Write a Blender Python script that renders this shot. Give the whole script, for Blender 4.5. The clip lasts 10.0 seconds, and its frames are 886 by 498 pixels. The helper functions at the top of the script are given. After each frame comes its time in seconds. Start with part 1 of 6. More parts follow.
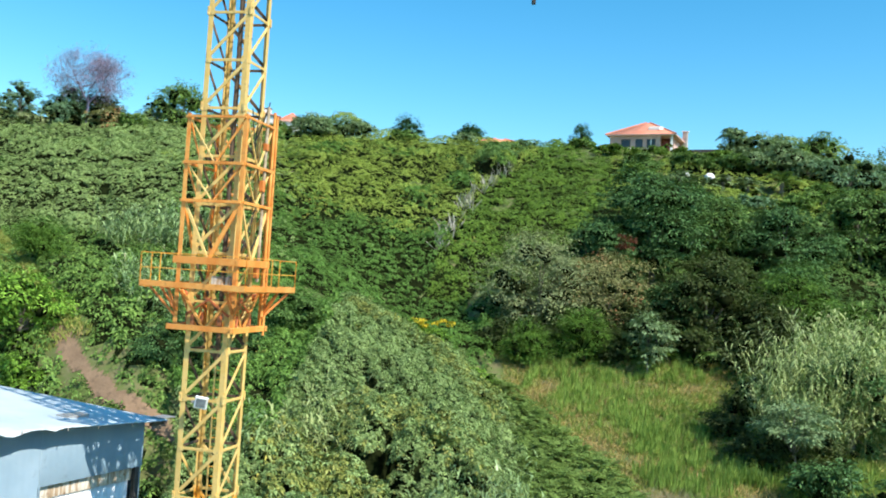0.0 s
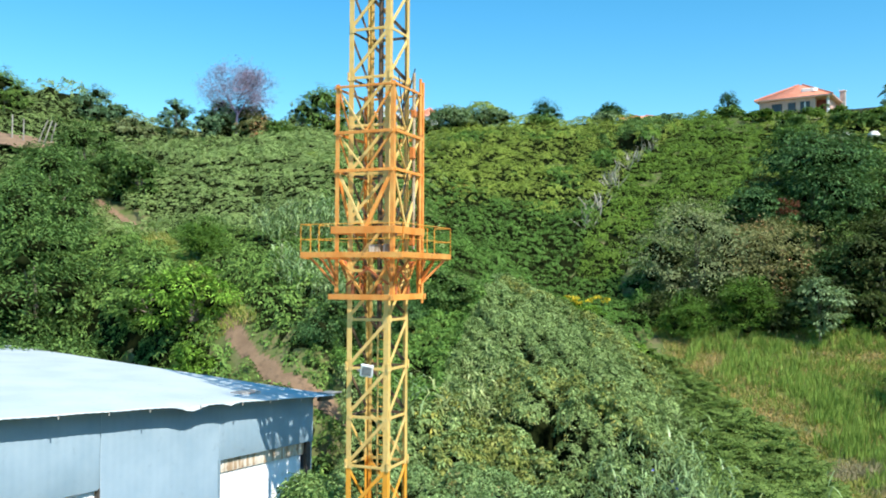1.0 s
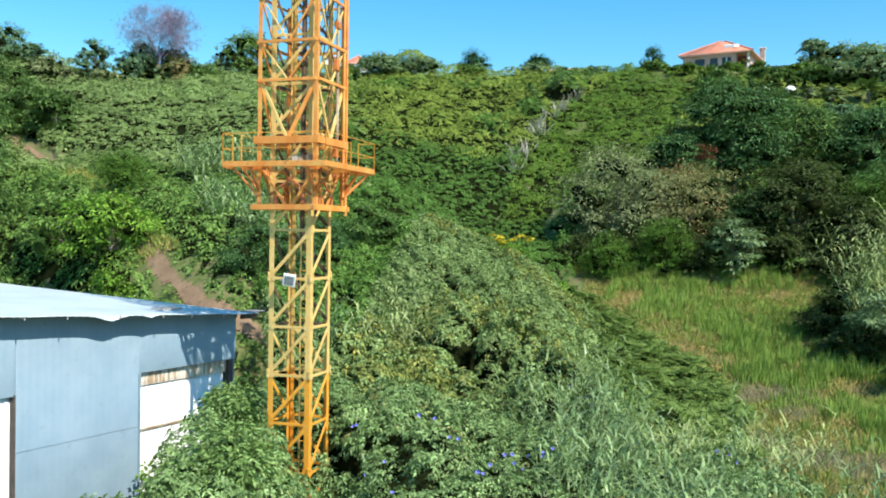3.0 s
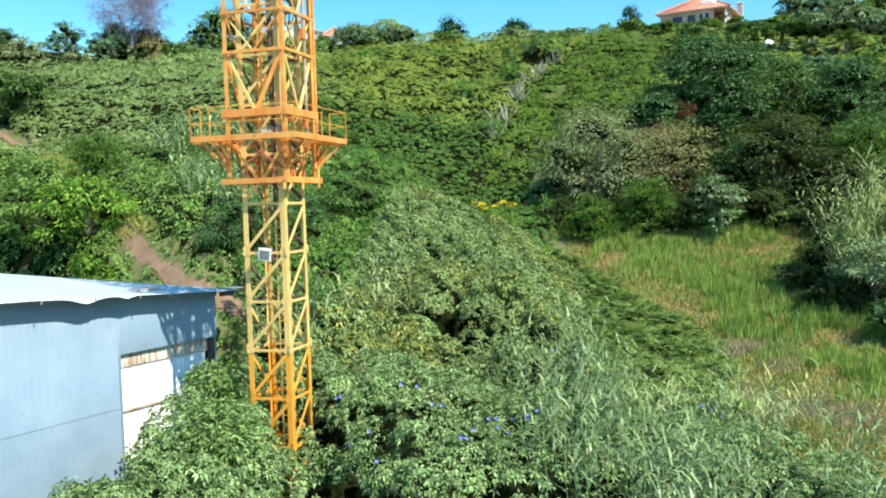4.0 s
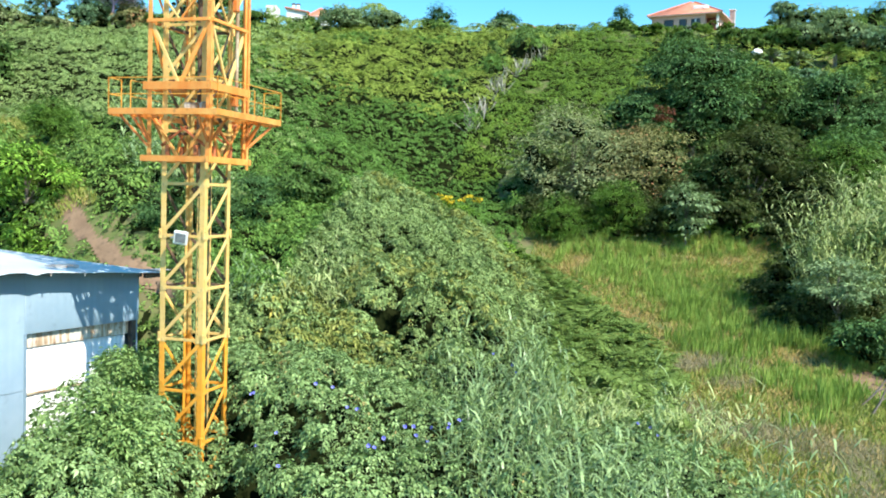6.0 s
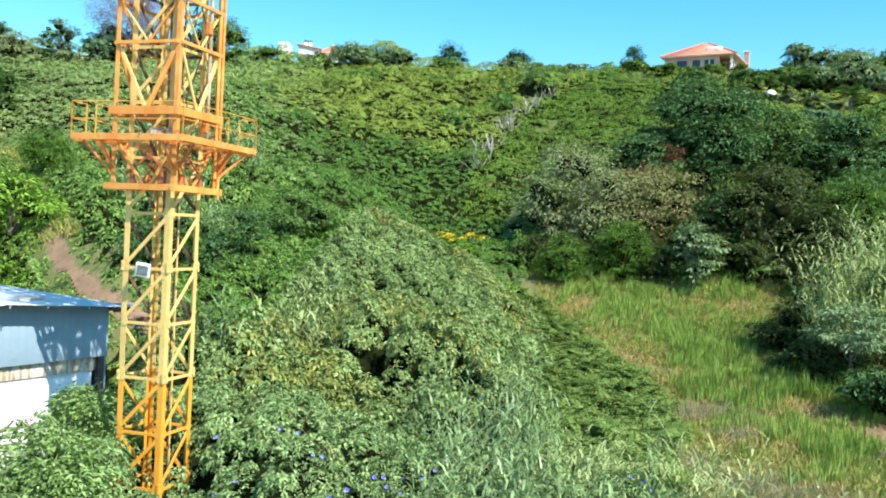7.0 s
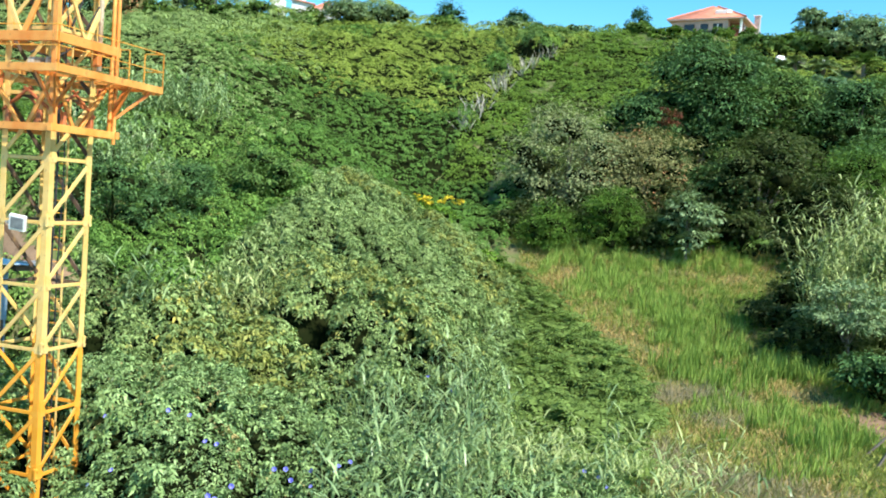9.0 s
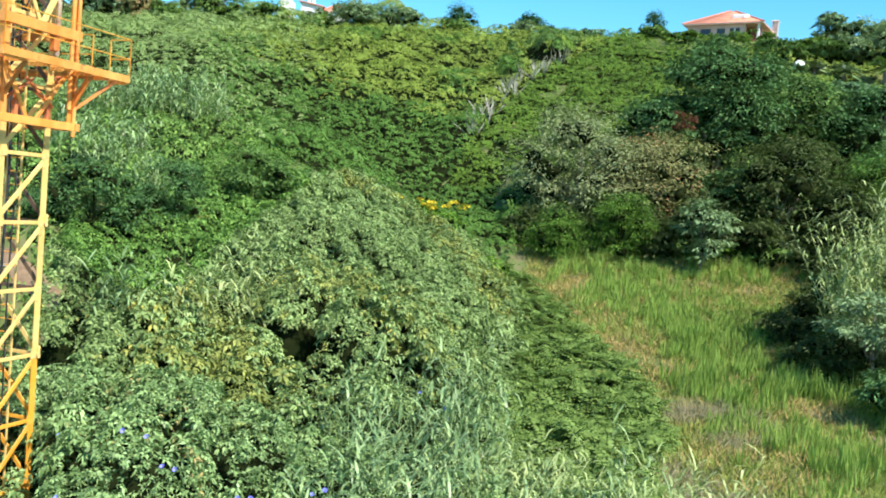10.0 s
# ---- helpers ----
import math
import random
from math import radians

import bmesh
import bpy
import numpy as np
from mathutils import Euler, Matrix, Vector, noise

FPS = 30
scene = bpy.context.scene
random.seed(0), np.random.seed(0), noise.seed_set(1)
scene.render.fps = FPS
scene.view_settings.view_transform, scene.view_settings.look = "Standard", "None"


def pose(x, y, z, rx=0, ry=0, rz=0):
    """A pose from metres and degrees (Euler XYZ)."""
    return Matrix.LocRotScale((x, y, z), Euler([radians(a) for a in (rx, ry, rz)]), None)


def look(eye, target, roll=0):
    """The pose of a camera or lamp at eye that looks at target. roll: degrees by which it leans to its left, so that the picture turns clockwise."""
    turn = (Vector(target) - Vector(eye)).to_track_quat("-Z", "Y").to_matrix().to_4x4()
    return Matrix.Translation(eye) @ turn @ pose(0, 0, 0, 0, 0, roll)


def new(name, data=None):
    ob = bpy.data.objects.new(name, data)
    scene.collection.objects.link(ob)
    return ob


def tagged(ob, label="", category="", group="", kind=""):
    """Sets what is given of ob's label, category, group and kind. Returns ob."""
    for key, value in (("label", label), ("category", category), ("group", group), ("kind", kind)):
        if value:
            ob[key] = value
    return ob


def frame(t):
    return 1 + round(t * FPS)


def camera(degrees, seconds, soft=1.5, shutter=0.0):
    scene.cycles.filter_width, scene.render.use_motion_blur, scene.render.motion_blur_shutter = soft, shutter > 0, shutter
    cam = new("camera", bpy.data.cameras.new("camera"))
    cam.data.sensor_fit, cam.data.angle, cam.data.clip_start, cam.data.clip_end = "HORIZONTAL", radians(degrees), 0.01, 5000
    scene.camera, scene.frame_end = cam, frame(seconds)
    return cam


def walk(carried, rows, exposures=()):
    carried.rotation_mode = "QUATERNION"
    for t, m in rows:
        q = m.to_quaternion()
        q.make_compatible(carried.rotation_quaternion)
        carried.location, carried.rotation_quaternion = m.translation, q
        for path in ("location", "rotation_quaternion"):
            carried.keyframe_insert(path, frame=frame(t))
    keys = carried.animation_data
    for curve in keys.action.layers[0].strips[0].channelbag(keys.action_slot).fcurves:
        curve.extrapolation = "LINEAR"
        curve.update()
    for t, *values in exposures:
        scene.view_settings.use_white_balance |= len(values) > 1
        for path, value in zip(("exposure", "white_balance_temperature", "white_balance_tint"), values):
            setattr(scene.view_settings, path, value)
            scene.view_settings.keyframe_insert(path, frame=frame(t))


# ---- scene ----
cam = camera(53.1, 10.0, soft=1.9)
METRES, EYE, TILT, LEAN, TURN = 13.6, 10.0, 0.0, 0.0, 0.0
PATH = [
    (0, (0.482, -0.959, 10.431), (0.467, 1.039, 10.507), 3.6),
    (0.5, (0.384, -0.489, 9.834), (0.315, 1.509, 9.864), 2.8),
    (1, (0.037, -0.301, 9.316), (-0.296, 1.671, 9.373), 0.3),
    (1.5, (0.242, -0.295, 8.696), (-0.005, 1.689, 8.723), 1.0),
    (2, (0.236, -0.336, 8.244), (0.03, 1.653, 8.287), 3.6),
    (2.5, (0.257, -0.509, 7.883), (0.073, 1.483, 7.915), 4.5),
    (2.7, (0.23, -0.59, 7.832), (0.049, 1.402, 7.846), 3.4),
    (3.8, (0.572, -0.449, 7.852), (0.41, 1.54, 7.723), -3.4),
    (4, (0.614, -0.346, 7.709), (0.467, 1.646, 7.612), -1.7),
    (4.5, (0.994, -0.047, 7.76), (0.852, 1.948, 7.737), 2.0),
    (5, (1.419, 0.224, 7.681), (1.265, 2.218, 7.655), 0.8),
    (5.2, (1.655, 0.307, 7.573), (1.503, 2.298, 7.456), 0.4),
    (6.3, (2.414, 1.767, 7.86), (2.29, 3.759, 7.741), 2.5),
    (6.5, (2.621, 2.101, 7.823), (2.468, 4.094, 7.783), 2.8),
    (7, (3.133, 2.825, 7.714), (2.973, 4.818, 7.683), 2.7),
    (7.5, (3.578, 3.654, 7.68), (3.39, 5.642, 7.574), 2.6),
    (8, (3.926, 4.517, 7.659), (3.772, 6.507, 7.532), 2.0),
    (8.5, (4.238, 5.557, 7.62), (4.051, 7.547, 7.53), 1.6),
    (9, (4.83, 6.289, 7.558), (4.655, 8.279, 7.453), 4.0),
    (9.5, (4.933, 7.404, 7.369), (4.731, 9.392, 7.304), 5.2),
    (10, (5.192, 8.324, 7.463), (4.986, 10.311, 7.372), 4.5),
]
walk(cam, [(t, look(eye, target, roll)) for t, eye, target, roll in PATH], exposures=[(0.0, 0.48), (0.5, 0.45), (1.0, 0.44), (1.5, 0.38), (2.5, 0.37), (4.0, 0.6), (5.0, 0.62), (6.5, 0.83), (7.0, 0.76), (10.0, 0.73)])

# ---- light ----
SUN_AZ, SUN_EL = 131.0, 47.0          # clockwise from +y, above the horizon
world = bpy.data.worlds.new("sky")
scene.world = world
world.use_nodes = True
wn = world.node_tree
sky = wn.nodes.new("ShaderNodeTexSky")
sky.sky_type = 'NISHITA'
sky.sun_disc = False
sky.sun_elevation, sky.sun_rotation = radians(SUN_EL), radians(SUN_AZ)
sky.altitude, sky.air_density, sky.dust_density, sky.ozone_density = 200.0, 1.0, 0.3, 3.0
deep = wn.nodes.new("ShaderNodeHueSaturation")      # clear deep-blue summer sky
deep.inputs["Hue"].default_value, deep.inputs["Saturation"].default_value, deep.inputs["Value"].default_value = 0.483, 1.36, 1.36
wn.links.new(sky.outputs[0], deep.inputs["Color"])
wn.links.new(deep.outputs[0], wn.nodes["Background"].inputs[0])
wn.nodes["Background"].inputs[1].default_value = 0.114
sun_data = bpy.data.lights.new("sun", 'SUN')
sun_data.energy, sun_data.angle, sun_data.color = 5.0, radians(0.53), (1.0, 0.96, 0.88)
sun = new("sun", sun_data)
_az, _el = radians(SUN_AZ), radians(SUN_EL)
sun.matrix_world = look((math.sin(_az) * math.cos(_el) * 90, math.cos(_az) * math.cos(_el) * 90, math.sin(_el) * 90), (0, 0, 0))


# ---- materials ----
def node_mat(name):
    m = bpy.data.materials.new(name)
    m.use_nodes = True
    nt = m.node_tree
    return m, nt, nt.nodes["Principled BSDF"]


def add(nt, kind, **inputs):
    n = nt.nodes.new(kind)
    for key, value in inputs.items():
        n.inputs[key].default_value = value
    return n


def noise_fac(nt, scale, detail=4.0, lo=0.35, hi=0.65, rough=0.6):
    tc = nt.nodes.new("ShaderNodeTexCoord")
    nz = add(nt, "ShaderNodeTexNoise", Scale=scale, Detail=detail, Roughness=rough)
    nt.links.new(tc.outputs["Object"], nz.inputs["Vector"])
    mr = nt.nodes.new("ShaderNodeMapRange")
    mr.inputs[1].default_value, mr.inputs[2].default_value = lo, hi
    nt.links.new(nz.outputs[0], mr.inputs[0])
    return mr.outputs[0]


def mix(nt, fac, a, b, blend='MIX'):
    n = nt.nodes.new("ShaderNodeMix")
    n.data_type, n.blend_type = 'RGBA', blend
    for sock, v in ((n.inputs[0], fac), (n.inputs[6], a), (n.inputs[7], b)):
        if isinstance(v, (int, float)):
            sock.default_value = v
        elif isinstance(v, tuple):
            sock.default_value = (*v, 1)
        else:
            nt.links.new(v, sock)
    return n.outputs[2]


def leaf_mat(name, dark, light, dry=None, dry_amount=0.1, patch=0.35, rough=0.45, translucency=0.17, spec=0.08, even=0.0):
    """Leaves: the colour varies leaf by leaf, in patches of a metre and of a few metres, and some leaves are dry."""
    dark, light = tuple(a + (b - a) * even * 0.5 for a, b in zip(dark, light)), tuple(b + (a - b) * even * 0.5 for a, b in zip(dark, light))
    m, nt, bsdf = node_mat(name)
    geo = nt.nodes.new("ShaderNodeNewGeometry")
    rnd = geo.outputs["Random Per Island"]
    c = mix(nt, rnd, dark, light)
    mid = tuple((a + b) / 2 for a, b in zip(dark, light))
    half = nt.nodes.new("ShaderNodeMath")
    half.operation, half.inputs[1].default_value = 'MULTIPLY', 0.4
    nt.links.new(noise_fac(nt, patch, 3.0), half.inputs[0])
    c = mix(nt, half.outputs[0], c, tuple(v * 1.3 for v in mid))
    c = mix(nt, noise_fac(nt, patch * 4.5, 2.0, 0.45, 0.8), c, tuple(v * 0.9 for v in dark))
    if dry:
        thr = nt.nodes.new("ShaderNodeMath")
        thr.operation = 'GREATER_THAN'
        mul = nt.nodes.new("ShaderNodeMath")
        mul.operation = 'MULTIPLY'
        scr = nt.nodes.new("ShaderNodeMath")
        scr.operation = 'FRACT'
        m7 = nt.nodes.new("ShaderNodeMath")
        m7.operation, m7.inputs[1].default_value = 'MULTIPLY', 17.31
        nt.links.new(rnd, m7.inputs[0])
        nt.links.new(m7.outputs[0], scr.inputs[0])
        nt.links.new(scr.outputs[0], mul.inputs[0])
        nt.links.new(noise_fac(nt, patch * 0.8, 3.0, 0.3, 0.7), mul.inputs[1])
        nt.links.new(mul.outputs[0], thr.inputs[0])
        thr.inputs[1].default_value = 1.0 - dry_amount * 2.2
        c = mix(nt, thr.outputs[0], c, dry)
    nt.links.new(c, bsdf.inputs["Base Color"])
    bsdf.inputs["Roughness"].default_value = rough
    bsdf.inputs["Specular IOR Level"].default_value = spec
    tr = nt.nodes.new("ShaderNodeBsdfTranslucent")
    nt.links.new(mix(nt, 0.5, c, (0.20, 0.38, 0.07), 'MIX'), tr.inputs[0])
    sh = nt.nodes.new("ShaderNodeMixShader")
    sh.inputs[0].default_value = translucency
    nt.links.new(bsdf.outputs[0], sh.inputs[1])
    nt.links.new(tr.outputs[0], sh.inputs[2])
    nt.links.new(sh.outputs[0], nt.nodes["Material Output"].inputs[0])
    return m


def surface_mat(name, a, b, scale=3.0, rough=0.8, metal=0.0, c=None, c_scale=12.0, c_range=(0.55, 0.7), bump=0.0, bump_scale=30.0, vary=0.0, spec=0.5):
    m, nt, bsdf = node_mat(name)
    col = mix(nt, noise_fac(nt, scale), a, b)
    if c:
        col = mix(nt, noise_fac(nt, c_scale, 6.0, *c_range), col, c)
    if vary:
        oi = nt.nodes.new("ShaderNodeObjectInfo")
        mr = nt.nodes.new("ShaderNodeMapRange")
        mr.inputs[3].default_value, mr.inputs[4].default_value = 1 - vary, 1 + vary
        nt.links.new(oi.outputs["Random"], mr.inputs[0])
        col = mix(nt, 1.0, col, mr.outputs[0], 'MULTIPLY')
    nt.links.new(col, bsdf.inputs["Base Color"])
    bsdf.inputs["Roughness"].default_value = rough
    bsdf.inputs["Metallic"].default_value = metal
    bsdf.inputs["Specular IOR Level"].default_value = spec
    if bump:
        bp = add(nt, "ShaderNodeBump", Strength=bump, Distance=0.02)
        nt.links.new(noise_fac(nt, bump_scale, 6.0, 0.2, 0.8), bp.inputs["Height"])
        nt.links.new(bp.outputs[0], bsdf.inputs["Normal"])
    return m


M_SOIL = surface_mat("soil", (0.13, 0.115, 0.05), (0.18, 0.16, 0.07), 0.5, 0.95, c=(0.10, 0.135, 0.03), c_scale=0.9, c_range=(0.38, 0.58), bump=0.6, bump_scale=6)
M_PATH = surface_mat("bare_earth", (0.20, 0.125, 0.072), (0.28, 0.18, 0.105), 1.2, 0.95, c=(0.13, 0.085, 0.05), c_scale=3.0, bump=0.8, bump_scale=8)
# Near-black colour that paints the shade inside foliage.
M_UNDER = surface_mat("painted_shade", (0.008, 0.013, 0.004), (0.016, 0.020, 0.007), 1.5, 0.95, spec=0.0)
M_BARK = surface_mat("bark", (0.16, 0.13, 0.10), (0.26, 0.22, 0.17), 4.0, 0.9, bump=0.6, bump_scale=20)
M_PALEBARK = surface_mat("pale_bark", (0.20, 0.17, 0.14), (0.32, 0.28, 0.23), 4.0, 0.9)

M_MOUND = leaf_mat("shrub_leaf", (0.050, 0.100, 0.022), (0.420, 0.555, 0.205), (0.46, 0.43, 0.12), 0.09, 0.22, 0.42, 0.17, 0.14)
M_MOUNDNEAR = leaf_mat("fresh_shrub_leaf", (0.055, 0.111, 0.026), (0.450, 0.630, 0.245), (0.46, 0.36, 0.14), 0.09, 0.3, 0.40, 0.17, 0.18)
M_MOUNDDRY = leaf_mat("yellowing_shrub_leaf", (0.065, 0.095, 0.020), (0.470, 0.490, 0.130), (0.52, 0.46, 0.10), 0.14, 0.3, 0.45, 0.17, 0.12)
M_VALLEY = leaf_mat("hollow_leaf", (0.047, 0.114, 0.022), (0.256, 0.444, 0.094), (0.32, 0.30, 0.08), 0.08, 0.3, 0.45, 0.17, 0.12)
M_BRACKEN = leaf_mat("bracken_leaf", (0.118, 0.178, 0.030), (0.425, 0.525, 0.100), (0.44, 0.31, 0.07), 0.06, 0.13, translucency=0.28, even=0.8)
M_SWARD = leaf_mat("slope_grass_leaf", (0.070, 0.132, 0.018), (0.180, 0.290, 0.045), (0.30, 0.26, 0.07), 0.05, 0.2, even=0.5)
M_GREEN = leaf_mat("green_scrub_leaf", (0.041, 0.099, 0.019), (0.192, 0.354, 0.076), (0.220, 0.220, 0.060), 0.04, 0.2, translucency=0.28, even=0.65)
M_SCRUB = leaf_mat("grey_scrub_leaf", (0.140, 0.200, 0.062), (0.430, 0.575, 0.205), (0.300, 0.260, 0.120), 0.05, 0.18, translucency=0.28, even=0.8)
M_FERN = leaf_mat("fern_leaf", (0.060, 0.105, 0.022), (0.300, 0.420, 0.110), (0.30, 0.28, 0.07), 0.08, 0.4, translucency=0.25, even=0.35)
M_GRASS = leaf_mat("grass_blade", (0.160, 0.205, 0.036), (0.450, 0.460, 0.125), (0.56, 0.42, 0.17), 0.18, 0.3, 0.6, 0.25)
M_TALLGRASS = leaf_mat("tall_grass_blade", (0.112, 0.196, 0.030), (0.420, 0.560, 0.130), (0.56, 0.47, 0.18), 0.13, 0.25, 0.6, 0.25)
M_STRAW = leaf_mat("dry_grass_blade", (0.389, 0.265, 0.095), (0.648, 0.469, 0.200), None, 0, 0.5, 0.7, 0.2)
M_BRUSH = leaf_mat("dead_brush", (0.235, 0.205, 0.110), (0.430, 0.370, 0.235), (0.20, 0.25, 0.07), 0.22, 0.6, 0.9, 0.1)
M_REED = leaf_mat("reed_leaf", (0.018, 0.060, 0.012), (0.475, 0.630, 0.270), (0.62, 0.60, 0.34), 0.03, 0.5, 0.32, 0.15, 0.30)
M_CANE = leaf_mat("pale_cane_leaf", (0.170, 0.240, 0.075), (0.660, 0.720, 0.300), (0.64, 0.56, 0.36), 0.05, 0.5, 0.4, 0.15, 0.2)
M_BLUECANE = leaf_mat("bluish_cane_leaf", (0.071, 0.139, 0.045), (0.499, 0.635, 0.276), (0.58, 0.54, 0.34), 0.10, 0.5, 0.4, 0.15, 0.2)
M_DARK = leaf_mat("dark_tree_leaf", (0.016, 0.052, 0.015), (0.165, 0.310, 0.105), None, 0, 0.4, translucency=0.12)
M_TREE = leaf_mat("tree_leaf", (0.048, 0.105, 0.022), (0.280, 0.440, 0.100), None, 0, 0.4)
M_GREYTREE = leaf_mat("grey_tree_leaf", (0.130, 0.170, 0.068), (0.450, 0.500, 0.240), (0.48, 0.32, 0.18), 0.08, 0.4, translucency=0.15, even=0.25)
M_BROWN = leaf_mat("browning_leaf", (0.125, 0.140, 0.050), (0.430, 0.410, 0.175), (0.54, 0.26, 0.13), 0.24, 0.4, translucency=0.15)
M_FEATHER = leaf_mat("feathery_leaf", (0.042, 0.098, 0.014), (0.165, 0.295, 0.045), None, 0, 0.5)
M_BRIGHT = leaf_mat("bright_leaf", (0.077, 0.171, 0.016), (0.336, 0.567, 0.081), (0.300, 0.300, 0.060), 0.05, 0.4)
M_PINE = leaf_mat("needle_leaf", (0.020, 0.064, 0.026), (0.046, 0.115, 0.047), None, 0, 0.5)
M_MAUVE = leaf_mat("mauve_twig", (0.219, 0.174, 0.246), (0.367, 0.294, 0.418), None, 0, 0.5)
M_BLOOM = leaf_mat("yellow_flower", (0.65, 0.48, 0.03), (0.8, 0.62, 0.06), None, 0, 0.5)
M_BLUE = surface_mat("blue_petal", (0.16, 0.17, 0.60), (0.25, 0.25, 0.72), 3.0, 0.6)
M_PALE = leaf_mat("bleached_stalk", (0.211, 0.192, 0.155), (0.634, 0.598, 0.512), None, 0, 0.6)

M_BANKTREE = leaf_mat("bank_tree_leaf", (0.032, 0.080, 0.020), (0.205, 0.335, 0.088), None, 0, 0.4, translucency=0.15)
# Bluer and paler than nearer leaves: distance haze is put into the colour.
M_RIDGE = leaf_mat("hazed_skyline_leaf", (0.055, 0.115, 0.060), (0.270, 0.430, 0.225), None, 0, 0.5, even=0.3)
M_REDLEAF = leaf_mat("red_leaf", (0.060, 0.018, 0.012), (0.200, 0.068, 0.042), None, 0, 0.5)
# Olive, darkened so the leaf colour carries the shade below the trees.
M_OLIVE = leaf_mat("olive_shade_leaf", (0.016, 0.030, 0.010), (0.125, 0.155, 0.052), (0.26, 0.19, 0.09), 0.08, 0.5)
M_GREYGREEN = leaf_mat("pale_green_leaf", (0.075, 0.120, 0.050), (0.370, 0.510, 0.245), None, 0, 0.5, even=0.25)
M_BRIGHTMOUND = leaf_mat("light_shrub_leaf", (0.085, 0.165, 0.040), (0.400, 0.560, 0.190), (0.42, 0.40, 0.14), 0.05, 0.5)
def streak_mat(name, a, b, c):
    """Painted sheet with rust running down it."""
    m, nt, bsdf = node_mat(name)
    tc = nt.nodes.new("ShaderNodeTexCoord")
    mp = nt.nodes.new("ShaderNodeMapping")
    mp.inputs["Scale"].default_value = (5.0, 5.0, 0.7)
    nz = add(nt, "ShaderNodeTexNoise", Scale=1.6, Detail=5.0)
    nt.links.new(tc.outputs["Object"], mp.inputs["Vector"])
    nt.links.new(mp.outputs[0], nz.inputs["Vector"])
    mr = nt.nodes.new("ShaderNodeMapRange")
    mr.inputs[1].default_value, mr.inputs[2].default_value = 0.42, 0.6
    nt.links.new(nz.outputs[0], mr.inputs[0])
    col = mix(nt, mr.outputs[0], a, b)
    col = mix(nt, noise_fac(nt, 9.0, 5.0, 0.58, 0.72), col, c)
    nt.links.new(col, bsdf.inputs["Base Color"])
    bsdf.inputs["Roughness"].default_value = 0.7
    return m


M_STREAK = streak_mat("rust_streaked_sheet", (0.60, 0.54, 0.44), (0.36, 0.25, 0.15), (0.20, 0.09, 0.04))
RUST = (0.20, 0.075, 0.025)
M_CREAM = surface_mat("faded_yellow_paint", (0.70, 0.44, 0.12), (0.78, 0.56, 0.21), 1.5, 0.5, c=RUST, c_scale=5.0, c_range=(0.58, 0.73), bump=0.15, vary=0.08)
M_ORANGE = surface_mat("orange_paint", (0.74, 0.235, 0.032), (0.84, 0.43, 0.11), 1.1, 0.5, c=(0.18, 0.065, 0.024), c_scale=4.0, c_range=(0.58, 0.72), bump=0.15, vary=0.12)
M_DEEP = surface_mat("deep_orange_paint", (0.60, 0.155, 0.025), (0.74, 0.27, 0.06), 1.3, 0.5, c=(0.16, 0.06, 0.024), c_scale=4.0, c_range=(0.55, 0.70), bump=0.15, vary=0.15)
M_REDOX = surface_mat("red_oxide_paint", (0.42, 0.10, 0.035), (0.62, 0.20, 0.06), 2.0, 0.6, c=(0.14, 0.05, 0.025), c_scale=5.0, c_range=(0.52, 0.66), bump=0.2, vary=0.15)
M_AMBER = surface_mat("amber_paint", (0.80, 0.33, 0.025), (0.84, 0.40, 0.06), 1.5, 0.5, c=RUST, c_scale=5.0, c_range=(0.64, 0.76), bump=0.15, vary=0.06)
# Rusted steel, dark enough to paint the shade on the mast's far faces.
M_RUSTSHADE = surface_mat("rusted_and_shaded_steel", (0.085, 0.055, 0.038), (0.17, 0.10, 0.055), 2.0, 0.75, c=(0.34, 0.20, 0.07), c_scale=3.0, c_range=(0.55, 0.7), bump=0.2, vary=0.2)
M_GALV = surface_mat("dirty_galvanised_steel", (0.36, 0.34, 0.31), (0.50, 0.46, 0.42), 6.0, 0.5, 0.4, c=RUST, c_scale=8.0)
M_CABLE = surface_mat("black_rubber", (0.015, 0.015, 0.016), (0.03, 0.03, 0.03), 5.0, 0.6)
M_SHED = surface_mat("blue_grey_sheet_paint", (0.185, 0.265, 0.32), (0.225, 0.305, 0.36), 0.8, 0.55, c=(0.165, 0.225, 0.26), c_scale=2.5, c_range=(0.6, 0.75), bump=0.1)
M_ROOF = surface_mat("weathered_white_sheet", (0.50, 0.57, 0.60), (0.60, 0.66, 0.68), 0.5, 0.45, c=(0.40, 0.43, 0.44), c_scale=2.0, c_range=(0.6, 0.8))
M_DOOR = surface_mat("white_sheet_paint", (0.78, 0.77, 0.73), (0.84, 0.83, 0.80), 1.0, 0.5, c=(0.55, 0.46, 0.36), c_scale=3.0, c_range=(0.62, 0.8))
M_RUSTY = surface_mat("rusty_sheet", (0.30, 0.20, 0.11), (0.52, 0.43, 0.30), 2.5, 0.75, c=(0.20, 0.09, 0.04), c_scale=6.0)
M_DARKWOOD = surface_mat("dark_timber", (0.05, 0.04, 0.035), (0.09, 0.07, 0.055), 5.0, 0.8)
M_PINK = surface_mat("pink_render", (0.62, 0.40, 0.34), (0.68, 0.46, 0.39), 0.8, 0.9)
M_WHITEWALL = surface_mat("white_render", (0.74, 0.72, 0.68), (0.80, 0.78, 0.75), 0.8, 0.9)
M_TILE = surface_mat("orange_roof_tile", (0.64, 0.21, 0.12), (0.73, 0.29, 0.19), 1.2, 0.85, c=(0.5, 0.2, 0.12), c_scale=6.0, vary=0.08)
